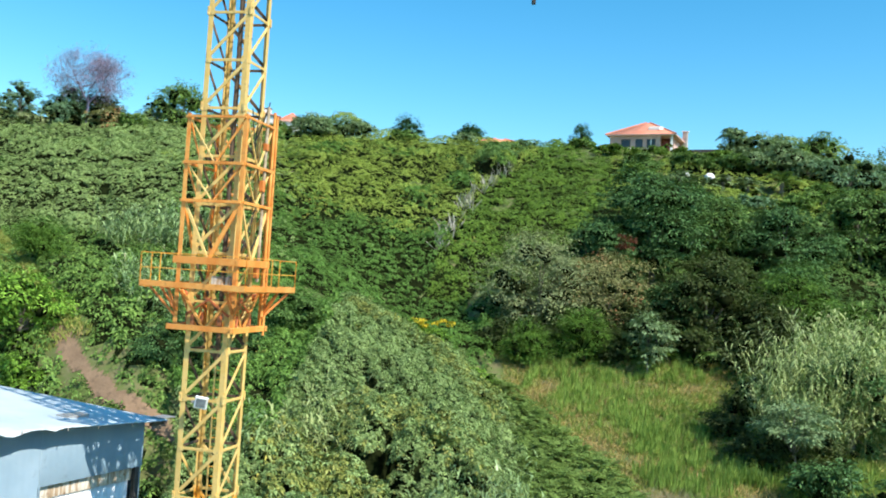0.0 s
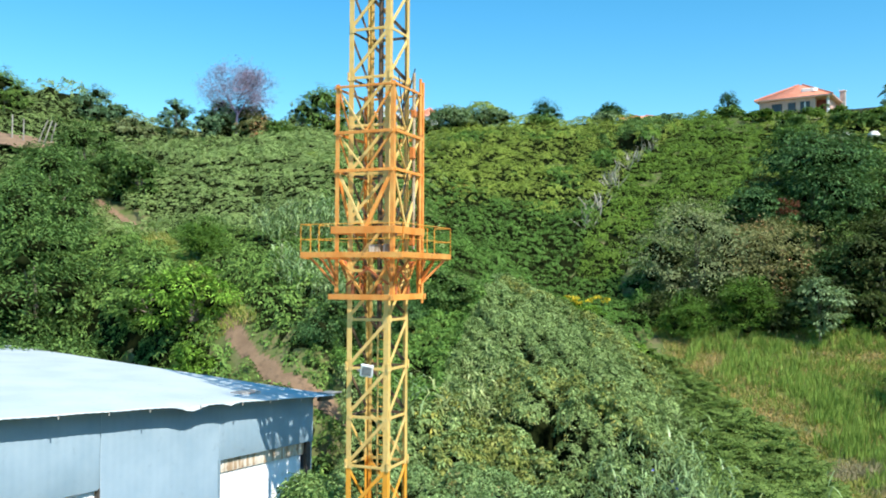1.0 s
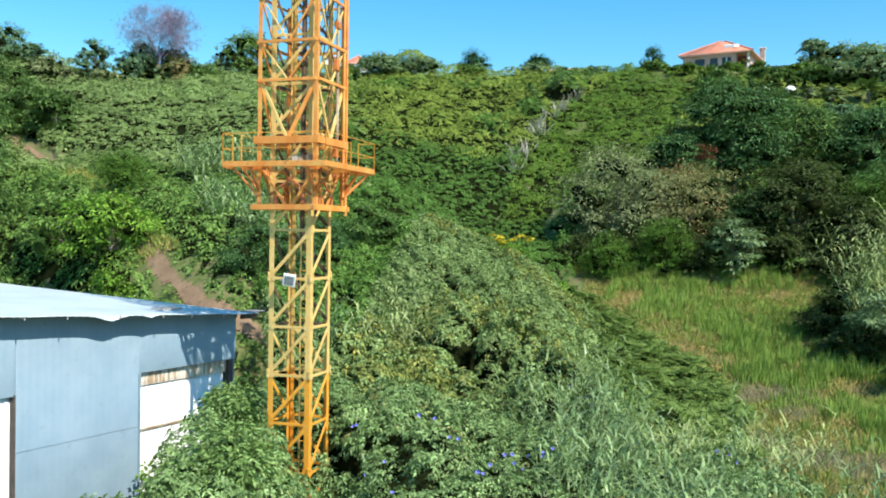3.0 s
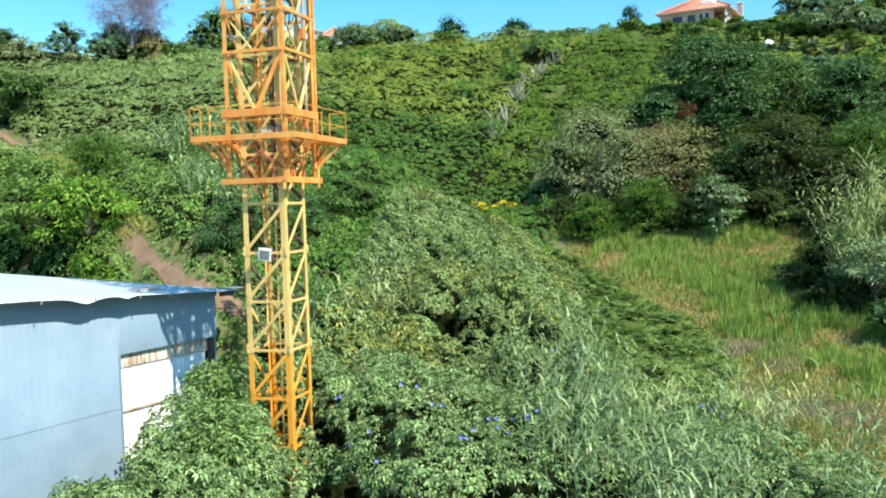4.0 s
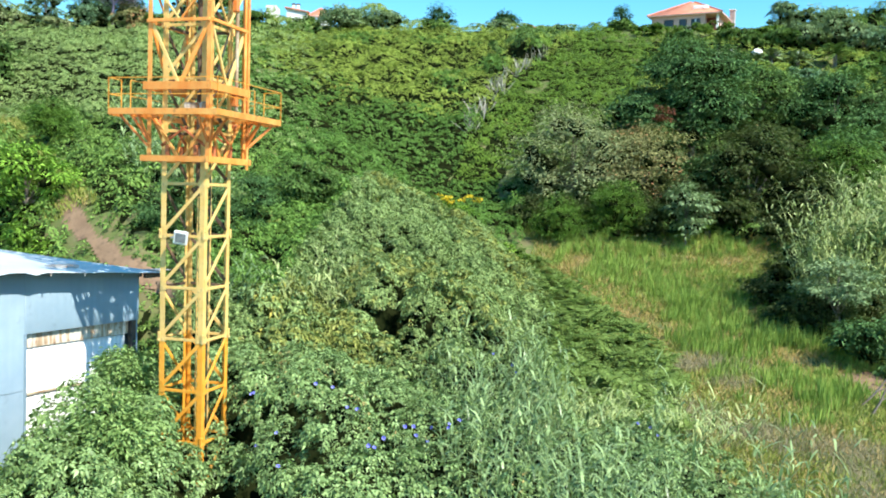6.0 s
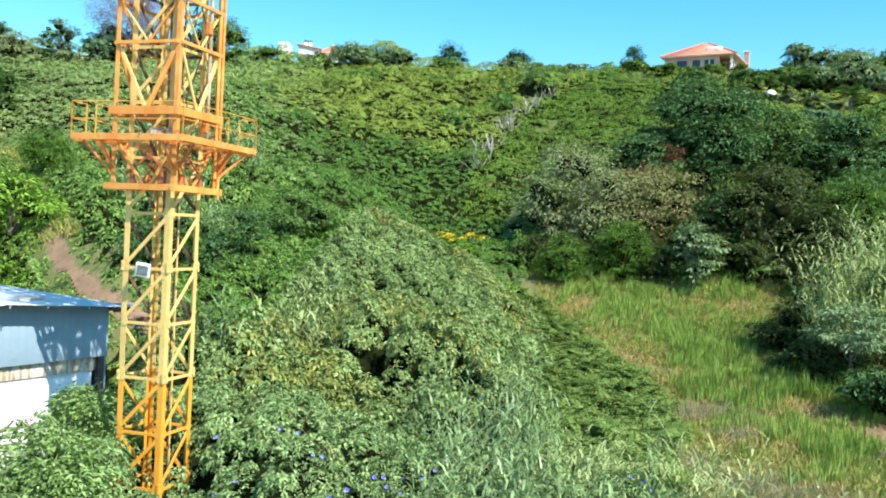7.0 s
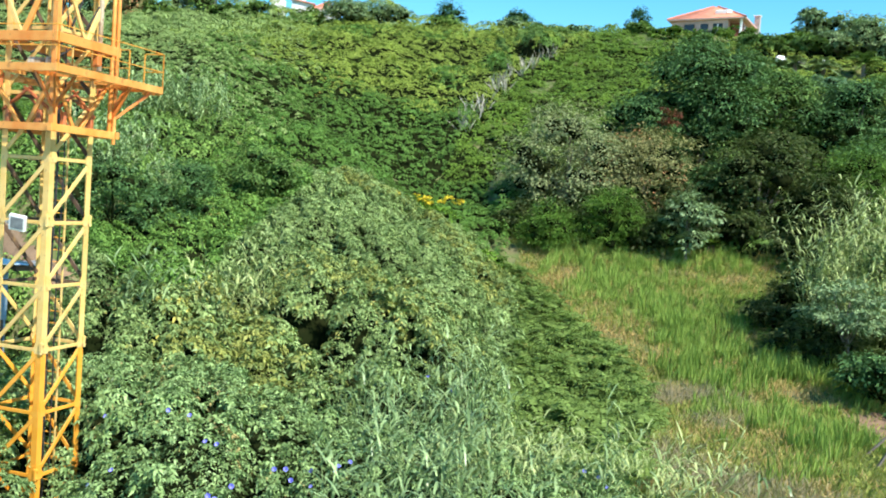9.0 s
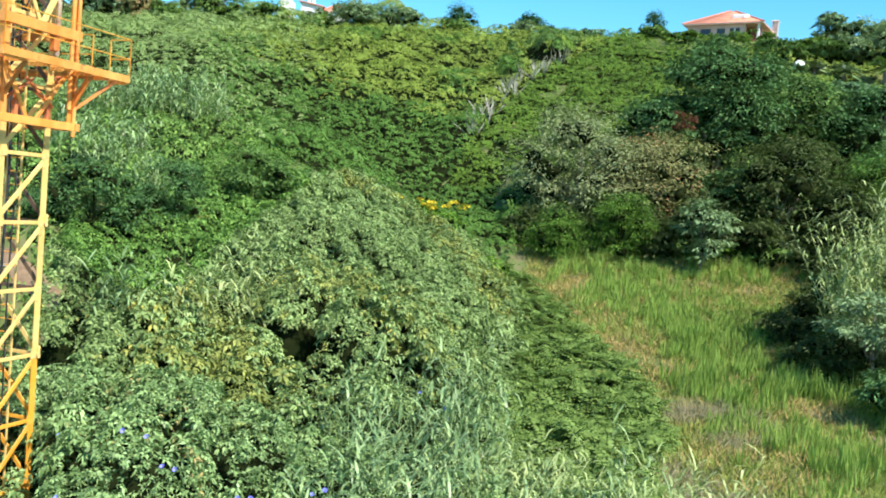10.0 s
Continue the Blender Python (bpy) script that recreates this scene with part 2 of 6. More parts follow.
M_WINDOW = surface_mat("dark_window_glass", (0.03, 0.035, 0.045), (0.05, 0.055, 0.065), 1.0, 0.1)
M_REDWOOD = surface_mat("red_brown_shutter", (0.20, 0.05, 0.035), (0.27, 0.07, 0.05), 3.0, 0.6)
M_STONE = surface_mat("rough_stone", (0.30, 0.27, 0.24), (0.42, 0.39, 0.35), 2.0, 0.9, bump=0.5, bump_scale=8, vary=0.2)


# ---- mesh helpers ----
def mesh_np(name, verts, faces, mat):
    """A mesh from an array of corners and an array of faces of one size."""
    me = bpy.data.meshes.new(name)
    n, k = faces.shape
    me.vertices.add(len(verts))
    me.vertices.foreach_set("co", np.ascontiguousarray(verts, dtype=np.float32).ravel())
    me.loops.add(n * k)
    me.loops.foreach_set("vertex_index", np.ascontiguousarray(faces, dtype=np.int32).ravel())
    me.polygons.add(n)
    me.polygons.foreach_set("loop_start", np.arange(0, n * k, k, dtype=np.int32))
    me.update(calc_edges=True)
    me.materials.append(mat)
    return me


def unit(a):
    return a / np.maximum(np.linalg.norm(a, axis=1, keepdims=True), 1e-9)


def leaf_arrays(P, A, N, L, W, bend=0.25):
    """Pointed leaves, four corners each: base P, axis A, face normal N, length L, width W; the tip bends down."""
    A = unit(A)
    side = unit(np.cross(A, N))
    up = np.cross(side, A)
    L, W = L[:, None], W[:, None]
    mid = P + A * L * 0.45 + up * W * 0.25
    tip = P + A * L - np.array([0, 0, 1.0]) * L * bend
    V = np.stack([P, mid + side * W * 0.5, tip, mid - side * W * 0.5], axis=1).reshape(-1, 3)
    F = np.arange(len(P) * 4).reshape(-1, 4)
    return V, F


def strap_arrays(P, A, L, W, droop):
    """Long arching strap leaves in three pieces, eight corners each."""
    n = len(P)
    A = unit(A)
    side = unit(np.cross(A, np.tile([0, 0, 1.0], (n, 1))))
    rows = []
    for f, w in ((0.0, 0.5), (0.35, 1.0), (0.7, 0.75), (1.0, 0.08)):
        c = P + A * (L * f)[:, None] - np.array([0, 0, 1.0]) * (droop * L * f * f)[:, None]
        rows += [c - side * (W * w * 0.5)[:, None], c + side * (W * w * 0.5)[:, None]]
    V = np.stack(rows, axis=1).reshape(-1, 3)
    base = np.arange(n)[:, None] * 8
    F = np.concatenate([base + np.array([[0, 1, 3, 2]]), base + np.array([[2, 3, 5, 4]]), base + np.array([[4, 5, 7, 6]])], axis=0)
    return V, F


def part(name, me, parent, label="", m=None):
    """Links a mesh as one part under a thing or part."""
    if isinstance(me, tuple):
        bm, mat = me
        me = bpy.data.meshes.new(name)
        bm.to_mesh(me)
        bm.free()
        me.materials.append(mat)
    ob = new(name, me)
    if m is not None:
        ob.matrix_basis = m
    ob.parent = parent
    if label:
        ob["label"] = label
    return ob


def box_bm(x0, x1, y0, y1, z0, z1, bevel=0.0):
    bm = bmesh.new()
    bmesh.ops.create_cube(bm, size=1.0, matrix=Matrix.Translation(((x0 + x1) / 2, (y0 + y1) / 2, (z0 + z1) / 2)) @ Matrix.Diagonal((x1 - x0, y1 - y0, z1 - z0, 1)))
    if bevel:
        bmesh.ops.bevel(bm, geom=bm.edges[:], offset=bevel, segments=1, affect='EDGES')
    return bm


def between(p, q, roll_to=(0, 0, 1)):
    """A frame at p whose z axis runs to q and whose x axis lies towards roll_to."""
    p, q = Vector(p), Vector(q)
    z = (q - p).normalized()
    x = Vector(roll_to) - z * Vector(roll_to).dot(z)
    if x.length < 1e-4:
        x = Vector((1, 0, 0)) - z * z.x
    x.normalize()
    y = z.cross(x)
    m = Matrix((x, y, z)).transposed().to_4x4()
    m.translation = p
    return m


def bar_bm(length, w, d, bevel=0.006):
    return box_bm(-w / 2, w / 2, -d / 2, d / 2, 0, length, bevel)


def angle_bm(length, w, th):
    """A rolled L section: legs along +x and +y from the corner at the origin."""
    bm = bmesh.new()
    ring = [(0, 0), (w, 0), (w, th), (th, th), (th, w), (0, w)]
    lo = [bm.verts.new((x, y, 0)) for x, y in ring]
    hi = [bm.verts.new((x, y, length)) for x, y in ring]
    for i in range(6):
        j = (i + 1) % 6
        bm.faces.new((lo[i], lo[j], hi[j], hi[i]))
    bm.faces.new(lo[::-1])
    bm.faces.new(hi)
    return bm


def tube_arrays(points, radii, sides=6):
    """A tapered tube along a line of points."""
    pts = [Vector(p) for p in points]
    V, F = [], []
    for i, p in enumerate(pts):
        d = (pts[min(i + 1, len(pts) - 1)] - pts[max(i - 1, 0)]).normalized()
        x = d.orthogonal().normalized()
        y = d.cross(x)
        for k in range(sides):
            a = 2 * math.pi * k / sides
            V.append(p + (x * math.cos(a) + y * math.sin(a)) * radii[i])
    for i in range(len(pts) - 1):
        for k in range(sides):
            j = (k + 1) % sides
            F.append((i * sides + k, i * sides + j, (i + 1) * sides + j, (i + 1) * sides + k))
    return np.array(V), np.array(F)


def join_arrays(pieces):
    V, F, n = [], [], 0
    for v, f in pieces:
        V.append(v)
        F.append(f + n)
        n += len(v)
    return np.concatenate(V), np.concatenate(F)


# ---- ground ----
def smooth(t):
    t = np.clip(t, 0, 1)
    return t * t * (3 - 2 * t)


def ground(x, y):
    """Height of the valley floor, the slope up to the ridge and the spur on the left."""
    x, y = np.asarray(x, float), np.asarray(y, float)
    p = np.interp(y, [-40, 0, 20, 30, 43, 50, 60, 67, 76, 90, 103, 114, 124, 170, 300], [-4, -3, -1.2, -0.8, 0.2, 1.5, 3.9, 6.5, 12.5, 19, 24.6, 28.4, 29.2, 28.5, 15])
    w = np.interp(y, [26, 32, 42, 60, 85, 105], [0, 0.25, 1, 1, 0.5, 0])
    far = 6.0 * smooth((-52 - x) / 30) * smooth((y - 60) / 40)
    lx = (x + 9.99) * 0.4388 + (y - 30.86) * 0.8986      # distance past the shed's end wall
    w2 = np.where(y < 50, np.interp(lx, [0.5, 6.2, 9.0], [0.0, 0.93, 1.0]), w)
    w = w + (w2 - w) * smooth((-9 - x) / 6)
    far = far + 0.9 * smooth((x - 8) / 10) * smooth((y - 94) / 14)
    edge = 6 - 8.0 * smooth((y - 62) / 14)
    return p + 7.8 * smooth((edge - x) / 24) * w + far


def gz(x, y):
    return float(ground(x, y))


def grid_arrays(xs, ys, zf):
    X, Y = np.meshgrid(xs, ys, indexing='ij')
    V = np.stack([X, Y, zf(X, Y)], axis=2).reshape(-1, 3)
    a = np.arange(len(xs) * len(ys)).reshape(len(xs), len(ys))
    F = np.stack([a[:-1, :-1], a[1:, :-1], a[1:, 1:], a[:-1, 1:]], axis=2).reshape(-1, 4)
    return V, F


def ground_sheet(X, Y):
    rough = 0.06 * np.sin(X * 1.3 + 2 * np.sin(Y * 0.7)) * np.sin(Y * 1.1 + X * 0.4)
    away = np.maximum(np.maximum(np.abs(X) - 140, Y - 290), np.maximum(-35 - Y, 0))
    return ground(np.clip(X, -140, 140), np.clip(Y, -40, 300)) + rough - 0.02 * np.clip(away, 0, 2000)


xs = np.concatenate([[-3000, -900, -400, -200], np.arange(-140, -40, 4), np.arange(-40, 45, 1.0), np.arange(45, 141, 4), [200, 400, 900, 3000]])
ys = np.concatenate([[-3000, -900, -300, -100], np.arange(-40, 14, 4), np.arange(14, 70, 1.0), np.arange(70, 130, 2), np.arange(130, 301, 10), [500, 1200, 3000]])
gob = new("ground", mesh_np("ground", *grid_arrays(xs, ys, ground_sheet), M_SOIL))
tagged(gob, "brown earth slope under grass and scrub", "ground", kind="structure")


# ---- vegetation ----
def vnoise(x, y, scale, seed=0):
    """Smooth lattice noise in -1..1 for arrays."""
    x, y = np.asarray(x, float) * scale * 0.62 + seed * 17.37, np.asarray(y, float) * scale * 0.62 - seed * 9.11
    total, weight = 0.0, 0.0
    for amp, mul in ((1.0, 1.0), (0.45, 2.13)):
        u, v = x * mul, y * mul
        iu, iv = np.floor(u), np.floor(v)
        fu, fv = smooth(u - iu), smooth(v - iv)

        def h(a, b):
            return (np.sin(a * 127.1 + b * 311.7 + seed) * 43758.5453) % 1.0

        n = (h(iu, iv) * (1 - fu) + h(iu + 1, iv) * fu) * (1 - fv) + (h(iu, iv + 1) * (1 - fu) + h(iu + 1, iv + 1) * fu) * fv
        total, weight = total + amp * n, weight + amp
    return (total / weight * 2 - 1) * 1.25


class Canopy:
    """A lumpy leaf surface over a stretch of the plan, made of many rounded bumps of foliage."""

    def __init__(self, x0, x1, y0, y1, step, mask, height, bump, per_m2, rng, vary=0.62, stretch=1.0):
        self.step, self.x0, self.y0 = step, x0, y0
        self.xs, self.ys = np.arange(x0, x1, step), np.arange(y0, y1, step)
        X, Y = np.meshgrid(self.xs, self.ys, indexing='ij')
        self.G = ground(X, Y)
        self.M = mask(X, Y)
        H = np.zeros_like(X)
        base = height(X, Y)
        n = int((x1 - x0) * (y1 - y0) * per_m2)
        for cx, cy, u, v in zip(rng.uniform(x0, x1, n), rng.uniform(y0, y1, n), rng.uniform(0, 1, n), rng.uniform(0, 1, n)):
            r = bump[0] + (bump[1] - bump[0]) * u * u
            i0, i1 = max(int((cx - r * stretch - x0) / step), 0), min(int((cx + r * stretch - x0) / step) + 2, len(self.xs))
            j0, j1 = max(int((cy - r - y0) / step), 0), min(int((cy + r - y0) / step) + 2, len(self.ys))
            if i0 >= i1 or j0 >= j1:
                continue
            d2 = (((X[i0:i1, j0:j1] - cx) / stretch) ** 2 + (Y[i0:i1, j0:j1] - cy) ** 2) / (r * r)
            ci, cj = min(max(int((cx - x0) / step), 0), len(self.xs) - 1), min(max(int((cy - y0) / step), 0), len(self.ys) - 1)
            top = base[ci, cj] * (1.12 - vary + vary * v)
            h = np.where(d2 < 1, top - r * 0.9 * (1 - np.sqrt(np.clip(1 - d2, 0, 1))), 0)
            H[i0:i1, j0:j1] = np.maximum(H[i0:i1, j0:j1], h)
        self.H = np.maximum(H, base * 0.25) * self.M
        self.Z = self.G + self.H
        gx, gy = np.gradient(self.Z, step)
        self.nx, self.ny = -np.clip(gx, -2.5, 2.5), -np.clip(gy, -2.5, 2.5)

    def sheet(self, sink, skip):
        """A near-black sheet a little below the leaves, with shade put into its colour."""
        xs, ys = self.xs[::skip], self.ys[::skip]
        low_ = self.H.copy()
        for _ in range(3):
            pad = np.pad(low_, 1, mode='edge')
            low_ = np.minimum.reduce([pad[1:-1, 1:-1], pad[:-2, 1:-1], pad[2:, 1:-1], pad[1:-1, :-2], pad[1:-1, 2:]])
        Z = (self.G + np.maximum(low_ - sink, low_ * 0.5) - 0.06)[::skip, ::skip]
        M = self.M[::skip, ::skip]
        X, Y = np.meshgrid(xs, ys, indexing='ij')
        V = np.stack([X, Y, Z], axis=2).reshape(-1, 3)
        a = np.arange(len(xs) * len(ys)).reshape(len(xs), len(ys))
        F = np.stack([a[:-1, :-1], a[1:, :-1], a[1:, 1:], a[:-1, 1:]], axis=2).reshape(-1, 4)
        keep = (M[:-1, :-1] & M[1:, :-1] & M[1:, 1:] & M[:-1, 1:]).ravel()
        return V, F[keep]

    def sample(self, n, rng, gaps=1.0):
        mean = self.H.copy()
        for _ in range(int(1.0 / self.step) + 2):
            pad = np.pad(mean, 1, mode='edge')
            mean = (pad[:-2, 1:-1] + pad[2:, 1:-1] + pad[1:-1, :-2] + pad[1:-1, 2:] + pad[1:-1, 1:-1]) / 5
        open_ = np.clip(0.62 + (self.H - mean) / 0.5, 0.10, 1.0) ** gaps
        w = (np.sqrt(1 + self.nx ** 2 + self.ny ** 2) * self.M * open_).ravel()
        idx = rng.choice(len(w), n, p=w / w.sum())
        i, j = np.unravel_index(idx, self.M.shape)
        dx, dy = rng.uniform(-0.5, 0.5, n) * self.step, rng.uniform(-0.5, 0.5, n) * self.step
        P = np.stack([self.xs[i] + dx, self.ys[j] + dy, self.Z[i, j] - self.nx[i, j] * dx - self.ny[i, j] * dy], axis=1)
        N = unit(np.stack([self.nx[i, j], self.ny[i, j], np.ones(n)], axis=1))
        return P, N


def rosettes(P, N, per, length, rng, width=0.36, out=0.35, droop=0.45, bend=0.25, sink=0.3, upright=0.0, jitter=0.5):
    """Sprays of leaves round points of a surface; upright turns them from the surface towards the sky."""
    n = len(P)
    N = unit(N * (1 - upright) + np.array([0, 0, 1.0]) * upright)
    t1 = unit(np.cross(N, np.tile([0.31, 0.2, 0.93], (n, 1))))
    t2 = np.cross(N, t1)
    Ps, As, Ns, Ls = [], [], [], []
    turn = rng.uniform(0, 6.28, n)
    size = rng.uniform(0.6, 1.2, n) * (1 + 0.35 * vnoise(P[:, 0], P[:, 1], 0.8, 47))
    P = P - N * (rng.uniform(0, 1, n) ** 2 * sink)[:, None]
    for k in range(per):
        a = turn + 6.283 * k / per + rng.normal(0, 0.3, n)
        A = t1 * np.cos(a)[:, None] + t2 * np.sin(a)[:, None] + N * (out + rng.normal(0, 0.2, n))[:, None]
        A[:, 2] -= droop * rng.uniform(0.2, 1.2, n)
        Ps.append(P + A * (length * 0.12))
        As.append(A)
        Ns.append(N + rng.normal(0, jitter, (n, 3)))
        Ls.append(length * size * rng.uniform(0.75, 1.2, n))
    P, A, N, L = np.concatenate(Ps), np.concatenate(As), np.concatenate(Ns), np.concatenate(Ls)
    return leaf_arrays(P, A, N, L, L * width * rng.uniform(0.8, 1.2, len(L)), bend)


def stuff(name, pieces, mat, label, category):
    ob = new(name, mesh_np(name, *(join_arrays(pieces) if isinstance(pieces, list) else pieces), mat))
    return tagged(ob, label, category, kind="stuff")


def thicket(name, label, category, mat, box, step, mask, height, bump, per_m2, density, per, length, seed, sink=0.35, skip=2, gaps=0.4, vary=0.4, **leaf):
    rng = np.random.default_rng(seed)
    can = Canopy(*box, step, mask, height, bump, per_m2, rng, vary)
    area = can.M.sum() * step * step
    P, N = can.sample(max(int(area * density / per), 10), rng, gaps)
    ob = stuff(name, rosettes(P, N, per, length, rng, **leaf), mat, label, category)
    under = new("shade_sheet", mesh_np("shade_sheet", *can.sheet(sink, skip), M_UNDER))
    under.parent = ob
    return can


def lerp_edge(y, ys, xs):
    return np.interp(y, ys, xs)


# plan: edges of the plots, by distance up the valley
def edge_mound(y):      # right edge of the shrub mound
    return lerp_edge(y, [14, 24, 29, 31, 33, 36, 42, 50, 56, 60, 66], [13.0, 12.0, 9.2, 6.8, 4.8, 4.6, 5.2, 5.0, 4.2, 3.0, 2.5]) + 0.5 * vnoise(0 * y, y, 0.9, 3)


def edge_fern(y):       # right edge of the ferns
    return lerp_edge(y, [25, 29, 32, 34.5, 38.5, 43.5, 49.5, 55, 58], [12.0, 9.8, 8.8, 8.8, 10.2, 10.4, 8.3, 6.3, 4.8]) + 0.4 * vnoise(0 * y, y, 1.1, 5)


def path_dist(X, Y):
    """Distance to the dirt track on the left slope."""
    pts = [(-9.9, 36.0), (-14.0, 37.95), (-16.4, 39.8), (-17.8, 41.2), (-21.2, 46.0), (-27.5, 55.0), (-36.5, 66.5), (-43.0, 71.5)]
    best = np.full(np.shape(X), 1e9)
    for (ax, ay), (bx, by) in zip(pts[:-1], pts[1:]):
        t = np.clip(((X - ax) * (bx - ax) + (Y - ay) * (by - ay)) / ((bx - ax) ** 2 + (by - ay) ** 2), 0, 1)
        best = np.minimum(best, np.hypot(X - ax - t * (bx - ax), Y - ay - t * (by - ay)))
    return best


def off_path(X, Y):
    return path_dist(X, Y) > np.where(Y < 42, 0.30, np.where(Y < 49, 0.50, np.where((Y > 63), 0.7, 0.1))) + 0.14 * vnoise(X, Y, 1.3, 2)


def in_shed(X, Y):
    lx = (X + 9.99) * 0.4388 + (Y - 30.86) * 0.8986
    ly = -(X + 9.99) * 0.8986 + (Y - 30.86) * 0.4388
    return (lx < 0.5) & (ly > -0.5) & (ly < 22.8)


def mound_mask(X, Y):
    left = np.interp(Y, [14, 22, 31, 36, 40, 46, 66], [-9.5, -9.5, -9.0, -10.5, -12.0, -12.0, -12.0])
    return (X > left) & (X < edge_mound(Y)) & (Y > 15) & (Y < 62 + vnoise(X, 0 * X, 0.5, 4)) & ~in_shed(X, Y) & off_path(X, Y)


def mound_height(X, Y):
    h = 2.3 + 0.5 * vnoise(X, Y, 0.35, 1)
    h += 1.3 * smooth((Y - 34.3) / 1.4) * smooth((44 - Y) / 6) * smooth((X + 4.5) / 2)
    h += 0.5 * smooth((Y - 42) / 6) * smooth((X + 7) / 4)
    h *= 1 - 0.55 * smooth((Y - 54) / 8)
    h *= 1 - 0.66 * smooth((-5.6 - X) / 2.6) * smooth((Y - 35.5) / 3)
    h *= 0.34 + 0.66 * smooth((edge_mound(Y) - X) / 4.2)
    # the lower growth in front, nearly level on top, dips round the crane's foot
    top = np.interp(X, [-9, -5, -2, 0.5, 4, 6, 9, 13], [2.5, 2.4, 2.1, 1.4, 1.1, 0.7, 0.2, -0.2]) - 2.6 * np.exp(-((X + 5.6 + 0.45 * (Y - 25)) / 1.5) ** 2) * smooth((28.2 - Y) / 2) - 1.1 * smooth((24 - Y) / 3)
    front = np.maximum(top - ground(X, Y), 0.4) + 0.3 * vnoise(X, Y, 0.5, 2)
    h = front + (h - front) * smooth((Y - 31.5) / 1.3)
    # shaded hollow below the brow
    h *= 1 - 0.42 * np.exp(-((X + 1.8) / 2.8) ** 2 - ((Y - 31.4) / 0.5) ** 2)
    return h


def dither(x, y):
    return 0.9 * (np.sin(x * 12.9898 + y * 78.233) * 43758.5453 % 1.0) - 0.45


def mound_zone(x, y):
    """Which kind of shrub grows where: 0 grey-green, 1 fresh green at the foot, 2 yellowing on the brow, 3 low growth in the hollow."""
    foot = y + 1.0 * vnoise(x, y, 0.5, 71) < 31.6
    brow = (0.9 * vnoise(x, y, 0.28, 72) + 0.35 * vnoise(x, y, 1.3, 73) + 0.8 * np.exp(-((x + 0.5) / 5.5) ** 2 - ((y - 38) / 4) ** 2) + 0.9 * dither(x, y)) > 0.6
    hollow = (x < -6.4 + 0.6 * vnoise(x, y, 0.7, 74)) & (y > 35.5)
    return np.where(hollow, 3, np.where(foot, 1, np.where(brow, 2, 0)))


def front_reeds(X, Y):
    left = np.interp(Y, [20, 26, 30, 32, 35], [2.4, 1.2, 0.2, 0.4, 2.0])
    right = np.interp(Y, [20, 24, 28, 31, 33, 35], [12.0, 10.5, 8.5, 6.0, 4.6, 3.6])
    return (X > left + 0.6 * vnoise(X, Y, 0.9, 41)) & (X < right + 0.6 * vnoise(X, Y, 0.7, 42)) & (Y > 18) & (Y < 35) & (vnoise(X, Y, 1.1, 43) > -0.15 + 0.5 * smooth((X - 4.5) / 2))


mound_rng = np.random.default_rng(11)
mound = Canopy(-13, 13, 15, 64, 0.15, mound_mask, mound_height, (0.3, 1.05), 2.6, mound_rng, 0.42)
P_, N_ = mound.sample(int(mound.M.sum() * mound.step ** 2 * 400 / 6), mound_rng)
among = front_reeds(P_[:, 0], P_[:, 1]) & (P_[:, 0] < 6) & (mound_rng.uniform(0, 1, len(P_)) < 0.7)      # shrubs thin out among the reeds
P_, N_ = P_[~among], N_[~among]
zone_ = mound_zone(P_[:, 0], P_[:, 1])
for k_, (name_, label_, mat_, len_) in enumerate((
        ("shrub_thicket", "dense grey-green shrubs with drooping leaves below the slope", M_MOUND, 0.16),
        ("fresh_thicket", "fresh green climbing shrubs at the foot of the mound", M_MOUNDNEAR, 0.135),
        ("yellowing_thicket", "shrubs with yellowing drooping leaves on the mound's brow", M_MOUNDDRY, 0.19),
        ("hollow_growth", "low bright green growth in the hollow beside the mound", M_VALLEY, 0.17))):
    ob_ = stuff(name_, rosettes(P_[zone_ == k_], N_[zone_ == k_], 6, len_, mound_rng, width=0.42, out=0.22, droop=0.42 if k_ != 2 else 0.7, sink=0.45, upright=0.45), mat_, label_, "shrubs")
    if k_ == 0:
        new("shade_sheet", mesh_np("shade_sheet", *mound.sheet(0.8, 2), M_UNDER)).parent = ob_


def fern_mask(X, Y):
    return (X > edge_mound(Y) - 0.3) & (X < edge_fern(Y)) & (Y > 31) & (Y < 58)


